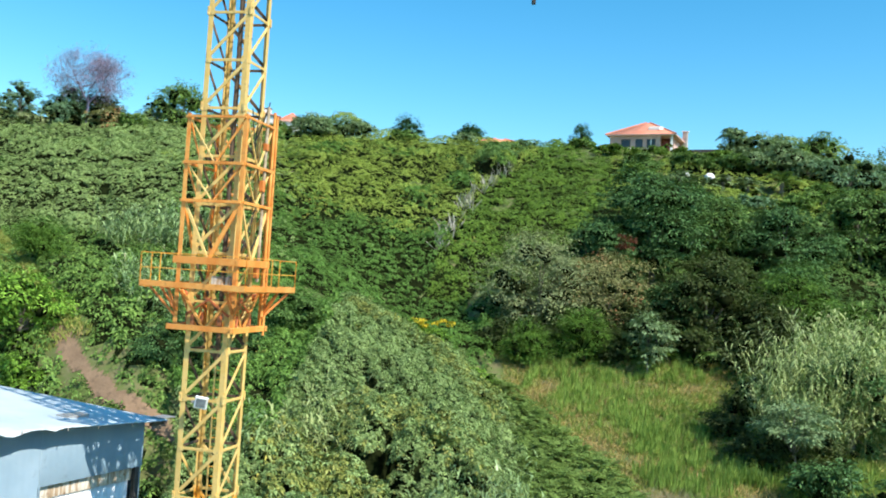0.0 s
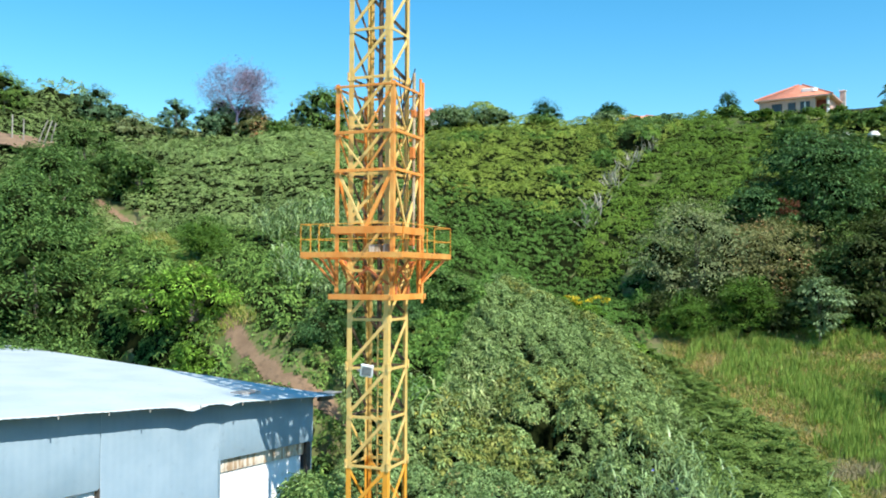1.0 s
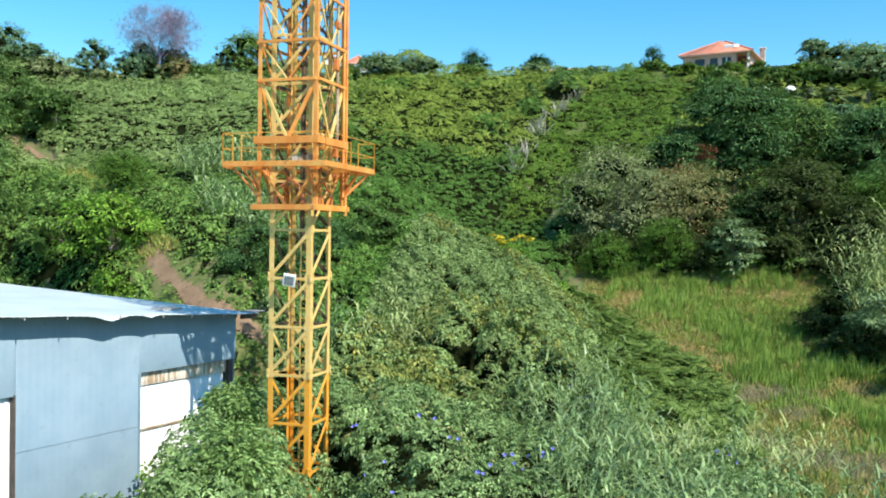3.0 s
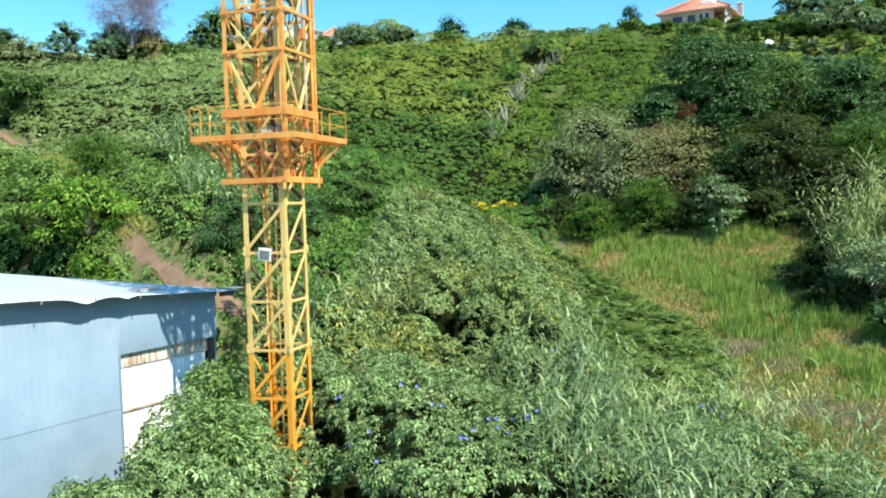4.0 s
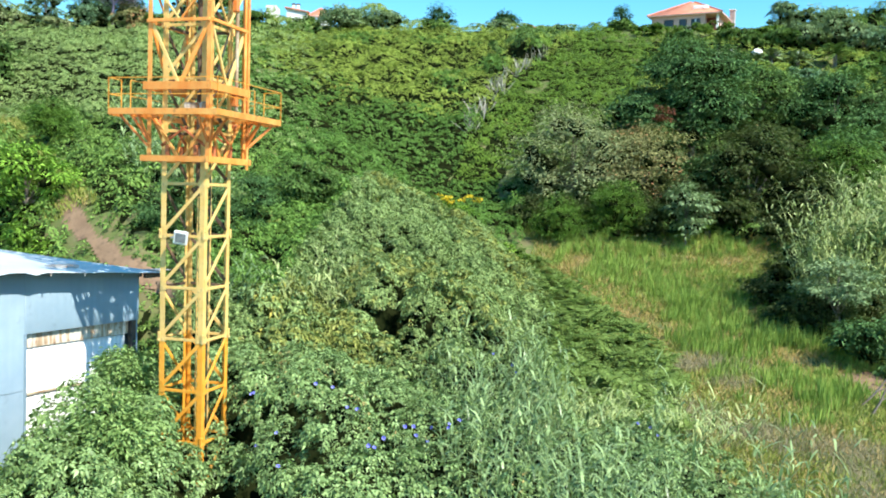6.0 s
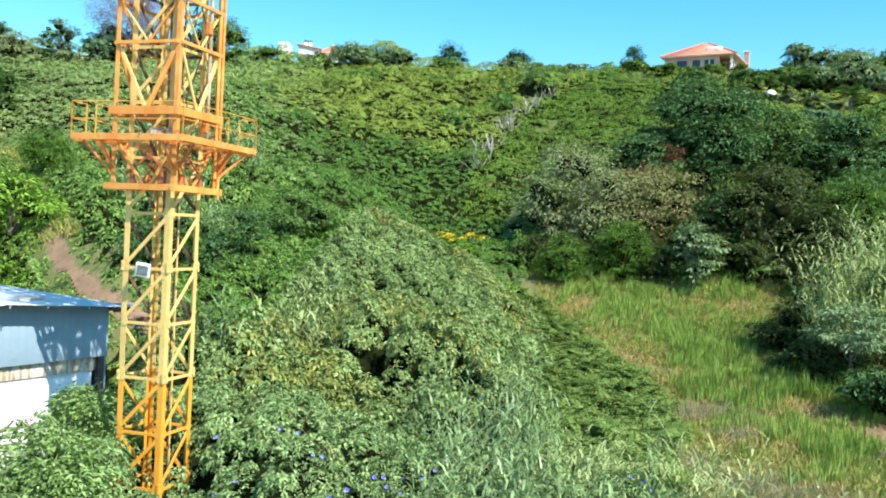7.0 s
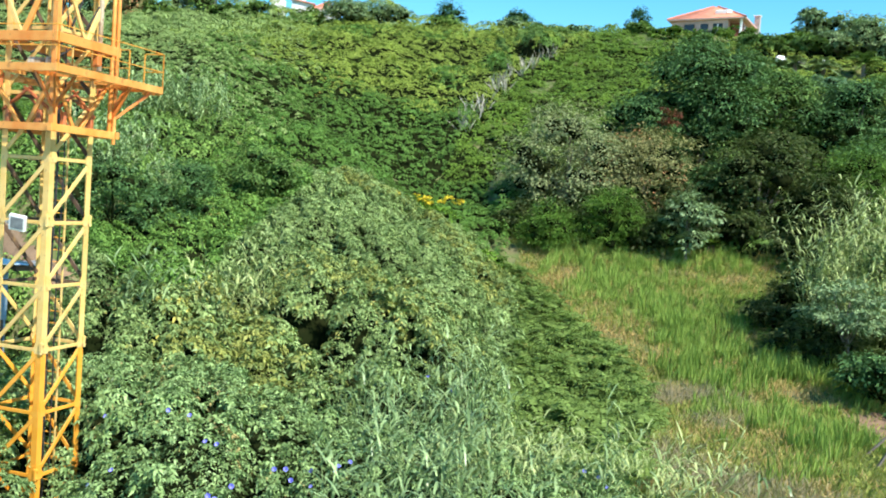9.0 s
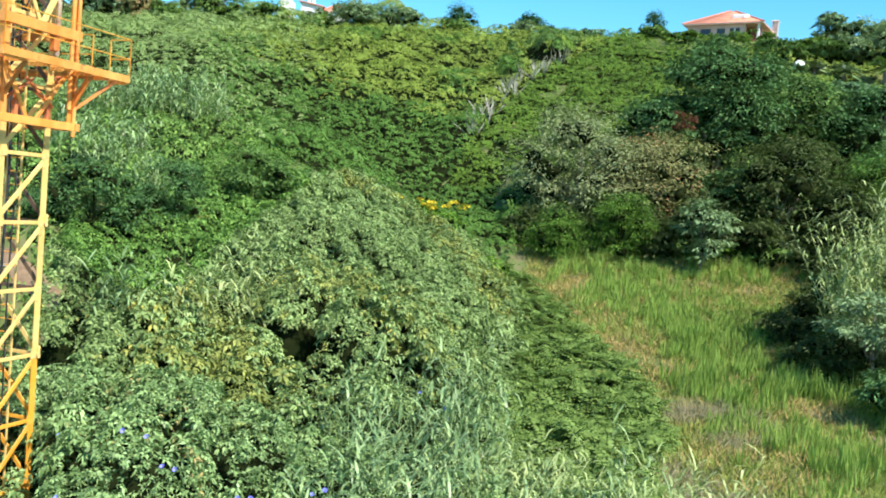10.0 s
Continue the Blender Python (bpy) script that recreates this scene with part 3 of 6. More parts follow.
def fern_fronds(mask, box, per_m2, fronds, length, seed):
    """Fern plants: arching fronds round a crown, each a row of paired leaflets that shorten to the tip."""
    rng = np.random.default_rng(seed)
    n = int((box[1] - box[0]) * (box[3] - box[2]) * per_m2)
    x, y = rng.uniform(box[0], box[1], n), rng.uniform(box[2], box[3], n)
    keep = mask(x, y)
    x, y = x[keep], y[keep]
    lift = rng.uniform(0.2, 0.8, len(x)) * (1 + 0.5 * vnoise(x, y, 0.8, seed))
    q = np.repeat(np.arange(len(x)), fronds)
    m = len(q)
    a = rng.uniform(0, 6.283, m)
    L = length * rng.uniform(0.6, 1.2, m)
    rise = rng.uniform(0.1, 1.0, m)
    foot = np.stack([x[q], y[q], ground(x[q], y[q]) + lift[q]], axis=1)
    D = np.stack([np.cos(a), np.sin(a), 0 * a], axis=1)
    S = np.stack([-np.sin(a), np.cos(a), 0 * a], axis=1)
    Ps, As, Ns, Ls = [], [], [], []
    for f in np.linspace(0.12, 1.0, 6):
        c = foot + D * (L * f)[:, None] + np.array([0, 0, 1.0]) * (L * (rise * f - 0.62 * f * f))[:, None]
        along = D + np.array([0, 0, 1.0]) * (rise - 1.24 * f)[:, None]
        nrm = np.cross(unit(along), S)
        for sd in (-1, 1):
            Ps.append(c)
            As.append(S * sd + along * 0.5)
            Ns.append(nrm + rng.normal(0, 0.15, (m, 3)))
            Ls.append(L * 0.32 * (1.06 - f) ** 0.6 + 0.03)
    L2 = np.concatenate(Ls)
    return leaf_arrays(np.concatenate(Ps), np.concatenate(As), np.concatenate(Ns), L2, L2 * 0.6, 0.1)


ferns = stuff("fern_bed", fern_fronds(fern_mask, (1, 12, 25, 59), 9, 6, 0.78, 12), M_FERN, "bright green ferns with arching fronds beside the grass clearing", "ferns")
fern_low = Canopy(1, 12, 25, 59, 0.25, fern_mask, lambda X, Y: 0.5 + 0 * X, (0.35, 0.8), 2.0, np.random.default_rng(12), 0.5)
new("shade_sheet", mesh_np("shade_sheet", *fern_low.sheet(0.1, 1), M_UNDER)).parent = ferns


def hill_split(X, Y):   # where the grey scrub on the spur gives way to bracken
    return X + 14 + 0.22 * (Y - 60) + 3.5 * vnoise(X, Y, 0.11, 8)


def hill_all(X, Y):
    return (Y > 60 + vnoise(X, 0 * X, 0.5, 4)) & (Y < 118) & off_path(X, Y) & ~((X > 4) & (Y < 64) & (X < 21))


def terrace_x(Y):       # the old terrace line that climbs the slope
    return np.interp(Y, [70, 76.5, 88, 99.5, 108], [-2.0, -0.6, 2.1, 6.6, 10.4])


def in_hedge(X, Y):     # dark hedge along the upper end of the terrace line
    return (X > terrace_x(Y) - 4.8 + 0.8 * vnoise(X, Y, 0.5, 91)) & (X < terrace_x(Y) - 0.4) & (Y > 97 + vnoise(X, Y, 0.4, 92)) & (Y < 109)


def in_sward(X, Y):     # smooth grassy strip between the terrace line and the trees
    return (X > terrace_x(Y) + 0.5) & (X < np.interp(Y, [70, 85, 100], [10, 14, 19])) & (Y > 70)


def crest(X, Y, h):     # taller bushes along the ridge, kept low below the pink house
    ridge = np.exp(-((Y - 114) / 3.0) ** 2)
    tall = 1.4 * smooth((-6 - X) / 8) * (1 - 0.9 * np.exp(-((X + 22.5) / 4.0) ** 2)) + 0.3 + 0.9 * smooth((X - 36) / 5)
    low_ = 1 - 0.8 * smooth((X - 13) / 4) * smooth((38 - X) / 3) * smooth((Y - 104) / 4)
    return h * low_ + ridge * tall * (0.9 + 0.9 * vnoise(X, Y, 0.35, 17)) * low_


def hill_height(X, Y):
    h = 0.95 + 0.45 * vnoise(X, Y, 0.3, 10) + 0.25 * vnoise(X, Y, 0.9, 18)
    h = np.where(in_sward(X, Y), 0.8 + 0.2 * vnoise(X, Y, 0.5, 19), h)
    h = np.where(in_hedge(X, Y), 1.9 + 0.5 * vnoise(X, Y, 0.6, 20), h)
    h = np.where((X > 23) & (X < 38) & (Y > 95.5) & (Y < 102.5), 0.45, h)      # clear ground round the rosette plants
    # bushier growth in loose groups
    group = vnoise(X, Y, 0.22, 27) + 0.5 * vnoise(X, Y, 0.7, 28) > 0.62
    h = np.where(group & ~in_sward(X, Y), h * 1.5, h)
    return crest(X, Y, h)


def hill_zone(x, y):
    """0 bracken, 1 fresh green on the lower slope, 2 grey scrub on the spur, 3 grassy strip, 4 hedge and dark bushes."""
    d = dither(x, y)
    green = (y + 4 * vnoise(x, y, 0.12, 9) + 2 * vnoise(x, y, 0.6, 29) + 8 * d < 80 - 0.15 * (x + 5)) & (x < 14)
    spur = hill_split(x, y) + 16 * d < 0
    group = vnoise(x, y, 0.22, 27) + 0.5 * vnoise(x, y, 0.7, 28) + 0.4 * d > 0.72
    z = np.where(spur, 2, np.where(green | (group & (x < 9)), 1, 0))
    shade = (x > 9 + 0.3 * np.clip(y - 68, 0, 40)) & (y + 2 * vnoise(x, y, 0.4, 93) < 88)      # dark growth under the trees
    return np.where(in_hedge(x, y) | shade, 4, np.where(in_sward(x, y), 3, z))


hill_rng = np.random.default_rng(13)
hill = Canopy(-85, 52, 58, 118, 0.3, hill_all, hill_height, (0.3, 1.3), 1.3, hill_rng, 0.72, stretch=1.7)
P_, N_ = hill.sample(int(hill.M.sum() * hill.step ** 2 * 56 / 5), hill_rng, 0.6)
thin_out = (P_[:, 0] < -42) & (dither(P_[:, 0] * 3.1, P_[:, 1] * 1.7) > -0.05)      # far scrub can be sparser
P_, N_ = P_[~thin_out], N_[~thin_out]
zone_ = hill_zone(P_[:, 0], P_[:, 1])
for k_, (name_, label_, mat_, cat_, len_, thin_) in enumerate((
        ("bracken_slope", "yellow-green bracken covering the hillside", M_BRACKEN, "bracken", 0.25, 0.46),
        ("green_scrub", "fresh green scrub on the lower hillside", M_GREEN, "scrub", 0.24, 0.48),
        ("spur_scrub", "grey-green scrub on the spur beyond the shed", M_SCRUB, "scrub", 0.25, 0.50),
        ("slope_grass", "smooth yellow-green grassy strip above the trees", M_SWARD, "grass", 0.34, 0.36),
        ("slope_hedge", "dark green bushes under the trees and along the terrace", M_BANKTREE, "hedge", 0.28, 0.42))):
    ob_ = stuff(name_, rosettes(P_[zone_ == k_], N_[zone_ == k_], 5, len_, hill_rng, width=thin_, out=0.12, droop=0.16, upright=0.25, sink=0.4, jitter=0.2), mat_, label_, cat_)
    if k_ == 0:
        new("shade_sheet", mesh_np("shade_sheet", *hill.sheet(0.6, 3), M_UNDER)).parent = ob_


def bank_mask(X, Y):
    return (X < -9.8) & (Y < 62) & (Y > 24) & ~in_shed(X, Y) & ~mound_mask(X, Y) & off_path(X, Y)


thicket("bank_scrub", "mixed green scrub on the bank behind the shed", "scrub", M_TREE, (-46, -9, 22, 62), 0.25, bank_mask, lambda X, Y: (0.9 + 0.4 * vnoise(X, Y, 0.4, 13)) * (0.3 + 0.7 * smooth((path_dist(X, Y) - 0.3) / 1.5)),
        (0.4, 1.4), 1.1, 66, 5, 0.26, 16, sink=0.3, skip=3, width=0.42)


def bare(X, Y):
    return ((X - 19.3) / 1.3) ** 2 + ((Y - 40.6) / 2.8) ** 2 + 0.5 * vnoise(X, Y, 0.9, 71) < 1


def meadow_mask(X, Y):
    return ~(bare(X, Y) & (dither(Y, X) < 0.3)) & (X > edge_fern(Y) - 0.3) & (X < 46) & (Y > 16) & (Y < 64.5) & ~((Y < 30) & (X < 8))


def blades(mask, box, density, length, width, seed, lean=0.35, clump=0.6):
    rng = np.random.default_rng(seed)
    n = int((box[1] - box[0]) * (box[3] - box[2]) * density)
    x, y = rng.uniform(box[0], box[1], n), rng.uniform(box[2], box[3], n)
    keep = mask(x, y) & (rng.uniform(-1, 1, n) < clump + vnoise(x, y, 1.1, seed))
    x, y = x[keep], y[keep]
    n = len(x)
    P = np.stack([x, y, ground(x, y) - 0.03], axis=1)
    A = np.stack([rng.normal(0, lean, n), rng.normal(0, lean, n), np.ones(n)], axis=1)
    N = rng.normal(0, 1, (n, 3))
    L = length * rng.uniform(0.5, 1.25, n) * (1 + 0.3 * vnoise(x, y, 0.5, seed + 1))
    return leaf_arrays(P, A, N, L, np.full(n, width) * rng.uniform(0.7, 1.4, n), 0.12)


def strawy(X, Y):
    s = 0.9 * vnoise(X, Y, 0.6, 21) + 0.6 * vnoise(X, Y, 1.6, 22)
    near = sum(np.exp(-(((X - cx) / rx) ** 2 + ((Y - cy) / ry) ** 2)) for cx, cy, rx, ry in ((7.4, 58.6, 1.8, 2.2), (9.4, 50.4, 1.3, 1.8), (11.1, 47.6, 1.3, 1.3), (17.0, 43.9, 1.2, 1.0), (17.4, 60.5, 1.8, 0.9), (12.2, 39.2, 1.1, 0.8), (14.3, 38.8, 1.2, 0.7)))
    return 1.1 * s + 1.35 * near + 0.5 * smooth((Y - 56.5) / 3) - 0.3


def brushy(X, Y):
    b = sum(np.exp(-(((X - cx) / rx) ** 2 + ((Y - cy) / ry) ** 2)) for cx, cy, rx, ry in ((12.3, 43.0, 2.0, 1.1), (10.6, 42.2, 1.2, 1.0), (9.6, 36.2, 1.8, 1.8), (11.9, 33.6, 2.0, 1.6), (12.8, 40.0, 1.2, 0.9), (14.2, 32.2, 2.0, 1.2), (13.6, 28.0, 1.8, 2.6)))
    return b + 0.35 * vnoise(X, Y, 1.2, 23) + 1.1 * dither(X, Y) > 0.65


def tufty(X, Y):
    return 1.2 * vnoise(X, Y, 0.45, 25) + 0.9 * vnoise(X, Y, 1.7, 26) + 0.8 * dither(X, Y) + 1.0 * smooth((X - edge_fern(Y) - 0.7) / 1.8) - 0.6 * smooth((41 - Y) / 4) - 0.5 * smooth((Y - 57) / 3) > 0.45


def tufts(mask, box, per_m2, each, length, width, seed):
    """Grass tufts: blades fanning out from a common foot."""
    rng = np.random.default_rng(seed)
    n = int((box[1] - box[0]) * (box[3] - box[2]) * per_m2)
    x, y = rng.uniform(box[0], box[1], n), rng.uniform(box[2], box[3], n)
    keep = mask(x, y)
    x, y = x[keep], y[keep]
    size = rng.uniform(0.55, 1.25, len(x)) * (0.95 + 0.45 * vnoise(x, y, 0.45, seed) + 0.25 * vnoise(x, y, 1.3, seed + 2))
    lean = rng.normal(0, 0.15, (len(x), 2))
    q = np.repeat(np.arange(len(x)), each)
    a, r = rng.uniform(0, 6.283, len(q)), rng.uniform(0, 1, len(q))
    P = np.stack([x[q] + np.cos(a) * r * 0.12, y[q] + np.sin(a) * r * 0.12, ground(x[q], y[q]) - 0.03], axis=1)
    A = np.stack([np.cos(a) * r * 0.32 + lean[q, 0] * 0.6, np.sin(a) * r * 0.32 + lean[q, 1] * 0.6, np.ones(len(q))], axis=1)
    L = length * size[q] * (1.1 - 0.4 * r) * rng.uniform(0.7, 1.15, len(q))
    return leaf_arrays(P, A, rng.normal(0, 1, (len(q), 3)), L, np.full(len(q), width) * rng.uniform(0.7, 1.4, len(q)), 0.22)


stuff("tall_grass", tufts(lambda x, y: meadow_mask(x, y) & tufty(x, y) & ~brushy(x, y) & (strawy(x, y) < 0.5), (6, 26, 34, 65), 14, 11, 1.05, 0.032, 35), M_TALLGRASS, "taller tufts of yellow-green grass in the clearing", "grass")
stuff("grass", [blades(lambda x, y: meadow_mask(x, y) & ~(brushy(x, y) & (dither(y, x) < 0.15)) & (strawy(x, y) + 1.4 * dither(x, y) < 0.75), (4, 26, 18, 65), 150, 0.42, 0.042, 31, 0.5, 0.85),
                blades(lambda x, y: meadow_mask(x, y), (22, 40, 18, 65), 20, 0.9, 0.07, 32)], M_GRASS, "tall green and yellowing meadow grass in a clearing", "grass")
stuff("dry_grass", blades(lambda x, y: meadow_mask(x, y) & (strawy(x, y) + 1.6 * dither(x, y) > -0.1), (4, 26, 18, 65), 90, 0.45, 0.035, 33, 0.6, 1.0), M_STRAW, "straw-coloured dry grass between green tufts", "grass")


stuff("dead_brush", blades(brushy, (6, 18, 24, 47), 300, 0.6, 0.016, 34, 0.8, 1.2), M_BRUSH, "greyish dead brush in low patches in the grass", "brush")

# dead branches leaning out of the grass, and a bare earth patch behind them
for k, (x, y, lean, h) in enumerate(((17.3, 38.0, 38, 1.5), (17.1, 36.6, 25, 1.3))):
    rb = np.random.default_rng(60 + k)
    stick = new("dead_branch", mesh_np("dead_branch", *join_arrays([tube_arrays([(0, 0, -0.2), (0.04, 0.02, h * 0.5), (-0.02, 0, h)], [0.06, 0.045, 0.025], 6), tube_arrays([(0.02, 0, h * 0.55), (0.2, 0.05, h * 0.75), (0.3, 0.02, h * 0.95)], [0.03, 0.022, 0.01], 5)]), M_BARK))
    stick.matrix_basis = pose(x, y, gz(x, y), 0, lean, rb.uniform(-20, 20))
    tagged(stick, "dark dead branch leaning out of the grass", "branch")

V, F = grid_arrays(np.arange(17, 22, 0.16), np.arange(36, 45, 0.16), lambda X, Y: ground(X, Y) + 0.05 + 0.04 * vnoise(X, Y, 2.2, 3))
c_ = V[F].mean(axis=1)
keep, back = np.unique(F[bare(c_[:, 0], c_[:, 1])], return_inverse=True)
scrape = new("bare_patch", mesh_np("bare_patch", V[keep], back.reshape(-1, F.shape[1]), M_PATH))
tagged(scrape, "bare reddish earth at the edge of the clearing", "ground", kind="structure")

# dirt track
tx, ty = np.arange(-46, -8, 0.16), np.arange(32, 75, 0.16)
V, F = grid_arrays(tx, ty, lambda X, Y: ground(X, Y) + 0.06 + 0.05 * vnoise(X, Y, 2.2, 3))
cx, cy = V[F].mean(axis=1)[:, 0], V[F].mean(axis=1)[:, 1]
wide = np.where(cy < 37.2, 0.34, 0.27)
def used_only(V, F):
    keep, back = np.unique(F, return_inverse=True)
    return V[keep], back.reshape(F.shape)


path = new("dirt_path", mesh_np("dirt_path", *used_only(V, F[(path_dist(cx, cy) < wide + 0.10 * vnoise(cx, cy, 1.5, 4)) & ~in_shed(cx, cy) & ((cy < 41.6) | (cy > 61))]), M_PATH))
stuff("verge_grass", blades(lambda x, y: (path_dist(x, y) < 0.9) & (y > 40.6) & (y < 62) & (x < -16), (-34, -16, 40, 62), 160, 0.45, 0.05, 36, 0.4, 1.0), M_GRASS, "yellowish grass along the overgrown track", "grass")
tagged(path, "bare reddish earth track climbing the bank", "path", kind="structure")


def reed_bed(name, label, mask, box, canes, height, seed, leaf=0.62, width=0.05, mat=None, bent=0.12, splay=None, erect=(0.6, 2.2), rows=9):
    """Canes with long arching leaves up their length; splay (x, y, amount) leans them away from a middle."""
    rng = np.random.default_rng(seed)
    n = int((box[1] - box[0]) * (box[3] - box[2]) * canes)
    x, y = rng.uniform(box[0], box[1], n), rng.uniform(box[2], box[3], n)
    keep = mask(x, y)
    x, y = x[keep], y[keep]
    n = len(x)
    g = ground(x, y)
    h = height * rng.uniform(0.55, 1.12, n) * (1 + 0.2 * vnoise(x, y, 0.8, seed))
    tilt = np.clip(rng.normal(0, bent, (n, 2)), -1.6 * bent, 1.6 * bent)
    if splay:
        tilt += np.stack([x - splay[0], y - splay[1]], axis=1) * splay[2]
    side = np.stack([x + tilt[:, 0] * h, y + tilt[:, 1] * h, g + h], axis=1)
    foot = np.stack([x, y, g - 0.05], axis=1)
    pieces = [leaf_arrays(foot, side - foot, rng.normal(0, 1, (n, 3)), np.linalg.norm(side - foot, axis=1), np.full(n, 0.03), 0.0)]
    for f in np.linspace(0.35, 1.0, rows):
        P = foot + (side - foot) * f
        a = rng.uniform(0, 6.28, n)
        A = np.stack([np.cos(a), np.sin(a), rng.uniform(*erect, n)], axis=1)
        pieces.append(strap_arrays(P, A, leaf * rng.uniform(0.6, 1.2, n), width * rng.uniform(0.7, 1.3, n), rng.uniform(0.25, 1.0, n)))
    return stuff(name, pieces, mat or M_REED, label, "reeds")


reed_bed("reed_bed", "pale green reeds with arching leaves at the foot of the shrubs", front_reeds, (-2, 16, 18, 37), 7.0, 3.3, 51, 0.85, 0.056, bent=0.12)
reed_bed("slope_reeds", "grey-green cane clump on the bank", lambda X, Y: (((X + 15.2) / 2.6) ** 2 + ((Y - 48.0) / 2.4) ** 2 < 1) & off_path(X, Y), (-18, -12, 45, 51), 4.5, 2.3, 52, 0.8, 0.075, mat=M_BLUECANE)
reed_bed("track_reeds", "grey-green canes among the bushes", lambda X, Y: (((X + 12.9) / 2.8) ** 2 + ((Y - 44.6) / 1.7) ** 2 < 1) & off_path(X, Y), (-16, -10, 42, 47), 5.0, 2.0, 53, 0.75, 0.07, mat=M_BLUECANE)
reed_bed("upper_reeds", "tall bluish cane clump high on the spur", lambda X, Y: ((X + 18.6) / 5.2) ** 2 + ((Y - 59.6) / 3.4) ** 2 < 1, (-24, -13, 56, 64), 3.6, 2.7, 56, 0.9, 0.09, mat=M_BLUECANE)
for k_, (x_, y_, r_) in enumerate(((5.0, 31.6, 1.3), (6.4, 30.6, 1.1), (8.2, 30.6, 1.2), (3.8, 30.2, 0.9), (9.8, 31.6, 0.8))):
    reed_bed("fallen_canes", "pale drooping canes bent over the green growth", lambda X, Y: ((X - x_) / r_) ** 2 + ((Y - y_) / (0.7 * r_)) ** 2 < 1, (x_ - 1.3, x_ + 1.3, y_ - 1, y_ + 1), 9, 2.0, 580 + k_, 0.85, 0.05, bent=0.6, mat=M_CANE)
for k_, (x_, y_, r_, h_, lean_, n_) in enumerate(((-6.0, 35.7, 0.8, 2.9, 0.35, 16), (-7.3, 34.3, 0.9, 3.1, 0.15, 9), (-4.4, 38.3, 0.7, 3.3, 0.28, 8), (-2.8, 38.6, 0.6, 4.2, 0.25, 8), (-5.0, 36.4, 0.8, 3.0, 0.4, 8))):
    reed_bed("cane_tuft", "pale dried cane tuft leaning out of the shrubs" if k_ != 1 else "grey-green cane tuft standing in the shrubs", lambda X, Y: ((X - x_) / r_) ** 2 + ((Y - y_) / r_) ** 2 < 1, (x_ - 1, x_ + 1, y_ - 1, y_ + 1), n_, h_, 540 + k_, 0.95, 0.075, bent=lean_, mat=M_CANE if k_ != 1 else M_REED)


def clumps_leaves(centres, radii, n, length, rng, width=0.4, droop=0.25, inner=0.55, flat=0.35, plate=0.8):
    """Leaves on and in the shells of foliage clumps."""
    m = max(n // 32, 12)
    w = radii ** 2
    k = rng.choice(len(centres), m, p=w / w.sum())
    d = unit(rng.normal(0, 1, (m, 3)) + np.array([0, 0, 0.4]))
    S = centres[k] + d * (radii[k] * rng.uniform(inner, 1.08, m))[:, None] * np.array([1, 1, plate])
    q = rng.integers(0, m, n)
    off = rng.normal(0, 1, (n, 3)) * (np.minimum(radii[k] * 0.30, 0.75))[q][:, None] * np.array([1, 1, flat])
    P = S[q] + off
    A = unit(off * np.array([1, 1, 0.6])) + d[q] * 0.4 + rng.normal(0, 0.25, (n, 3))
    A[:, 2] -= droop
    L = length * rng.uniform(0.6, 1.3, n)
    return leaf_arrays(P, A, d[q] * 0.85 + np.array([0, 0, 0.45]) + rng.normal(0, 0.33, (n, 3)), L, L * width, 0.2)


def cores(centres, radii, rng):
    """Near-black lumps inside foliage clumps that stand in for the shade within."""
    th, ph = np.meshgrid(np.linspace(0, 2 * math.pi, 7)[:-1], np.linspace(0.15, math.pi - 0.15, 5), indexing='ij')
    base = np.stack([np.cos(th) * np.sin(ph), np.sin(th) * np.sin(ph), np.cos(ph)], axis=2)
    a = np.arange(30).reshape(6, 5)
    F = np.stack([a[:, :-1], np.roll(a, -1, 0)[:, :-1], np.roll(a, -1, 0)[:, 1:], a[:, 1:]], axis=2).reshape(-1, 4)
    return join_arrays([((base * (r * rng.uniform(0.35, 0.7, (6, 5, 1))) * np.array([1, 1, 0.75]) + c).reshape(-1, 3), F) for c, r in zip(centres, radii)])


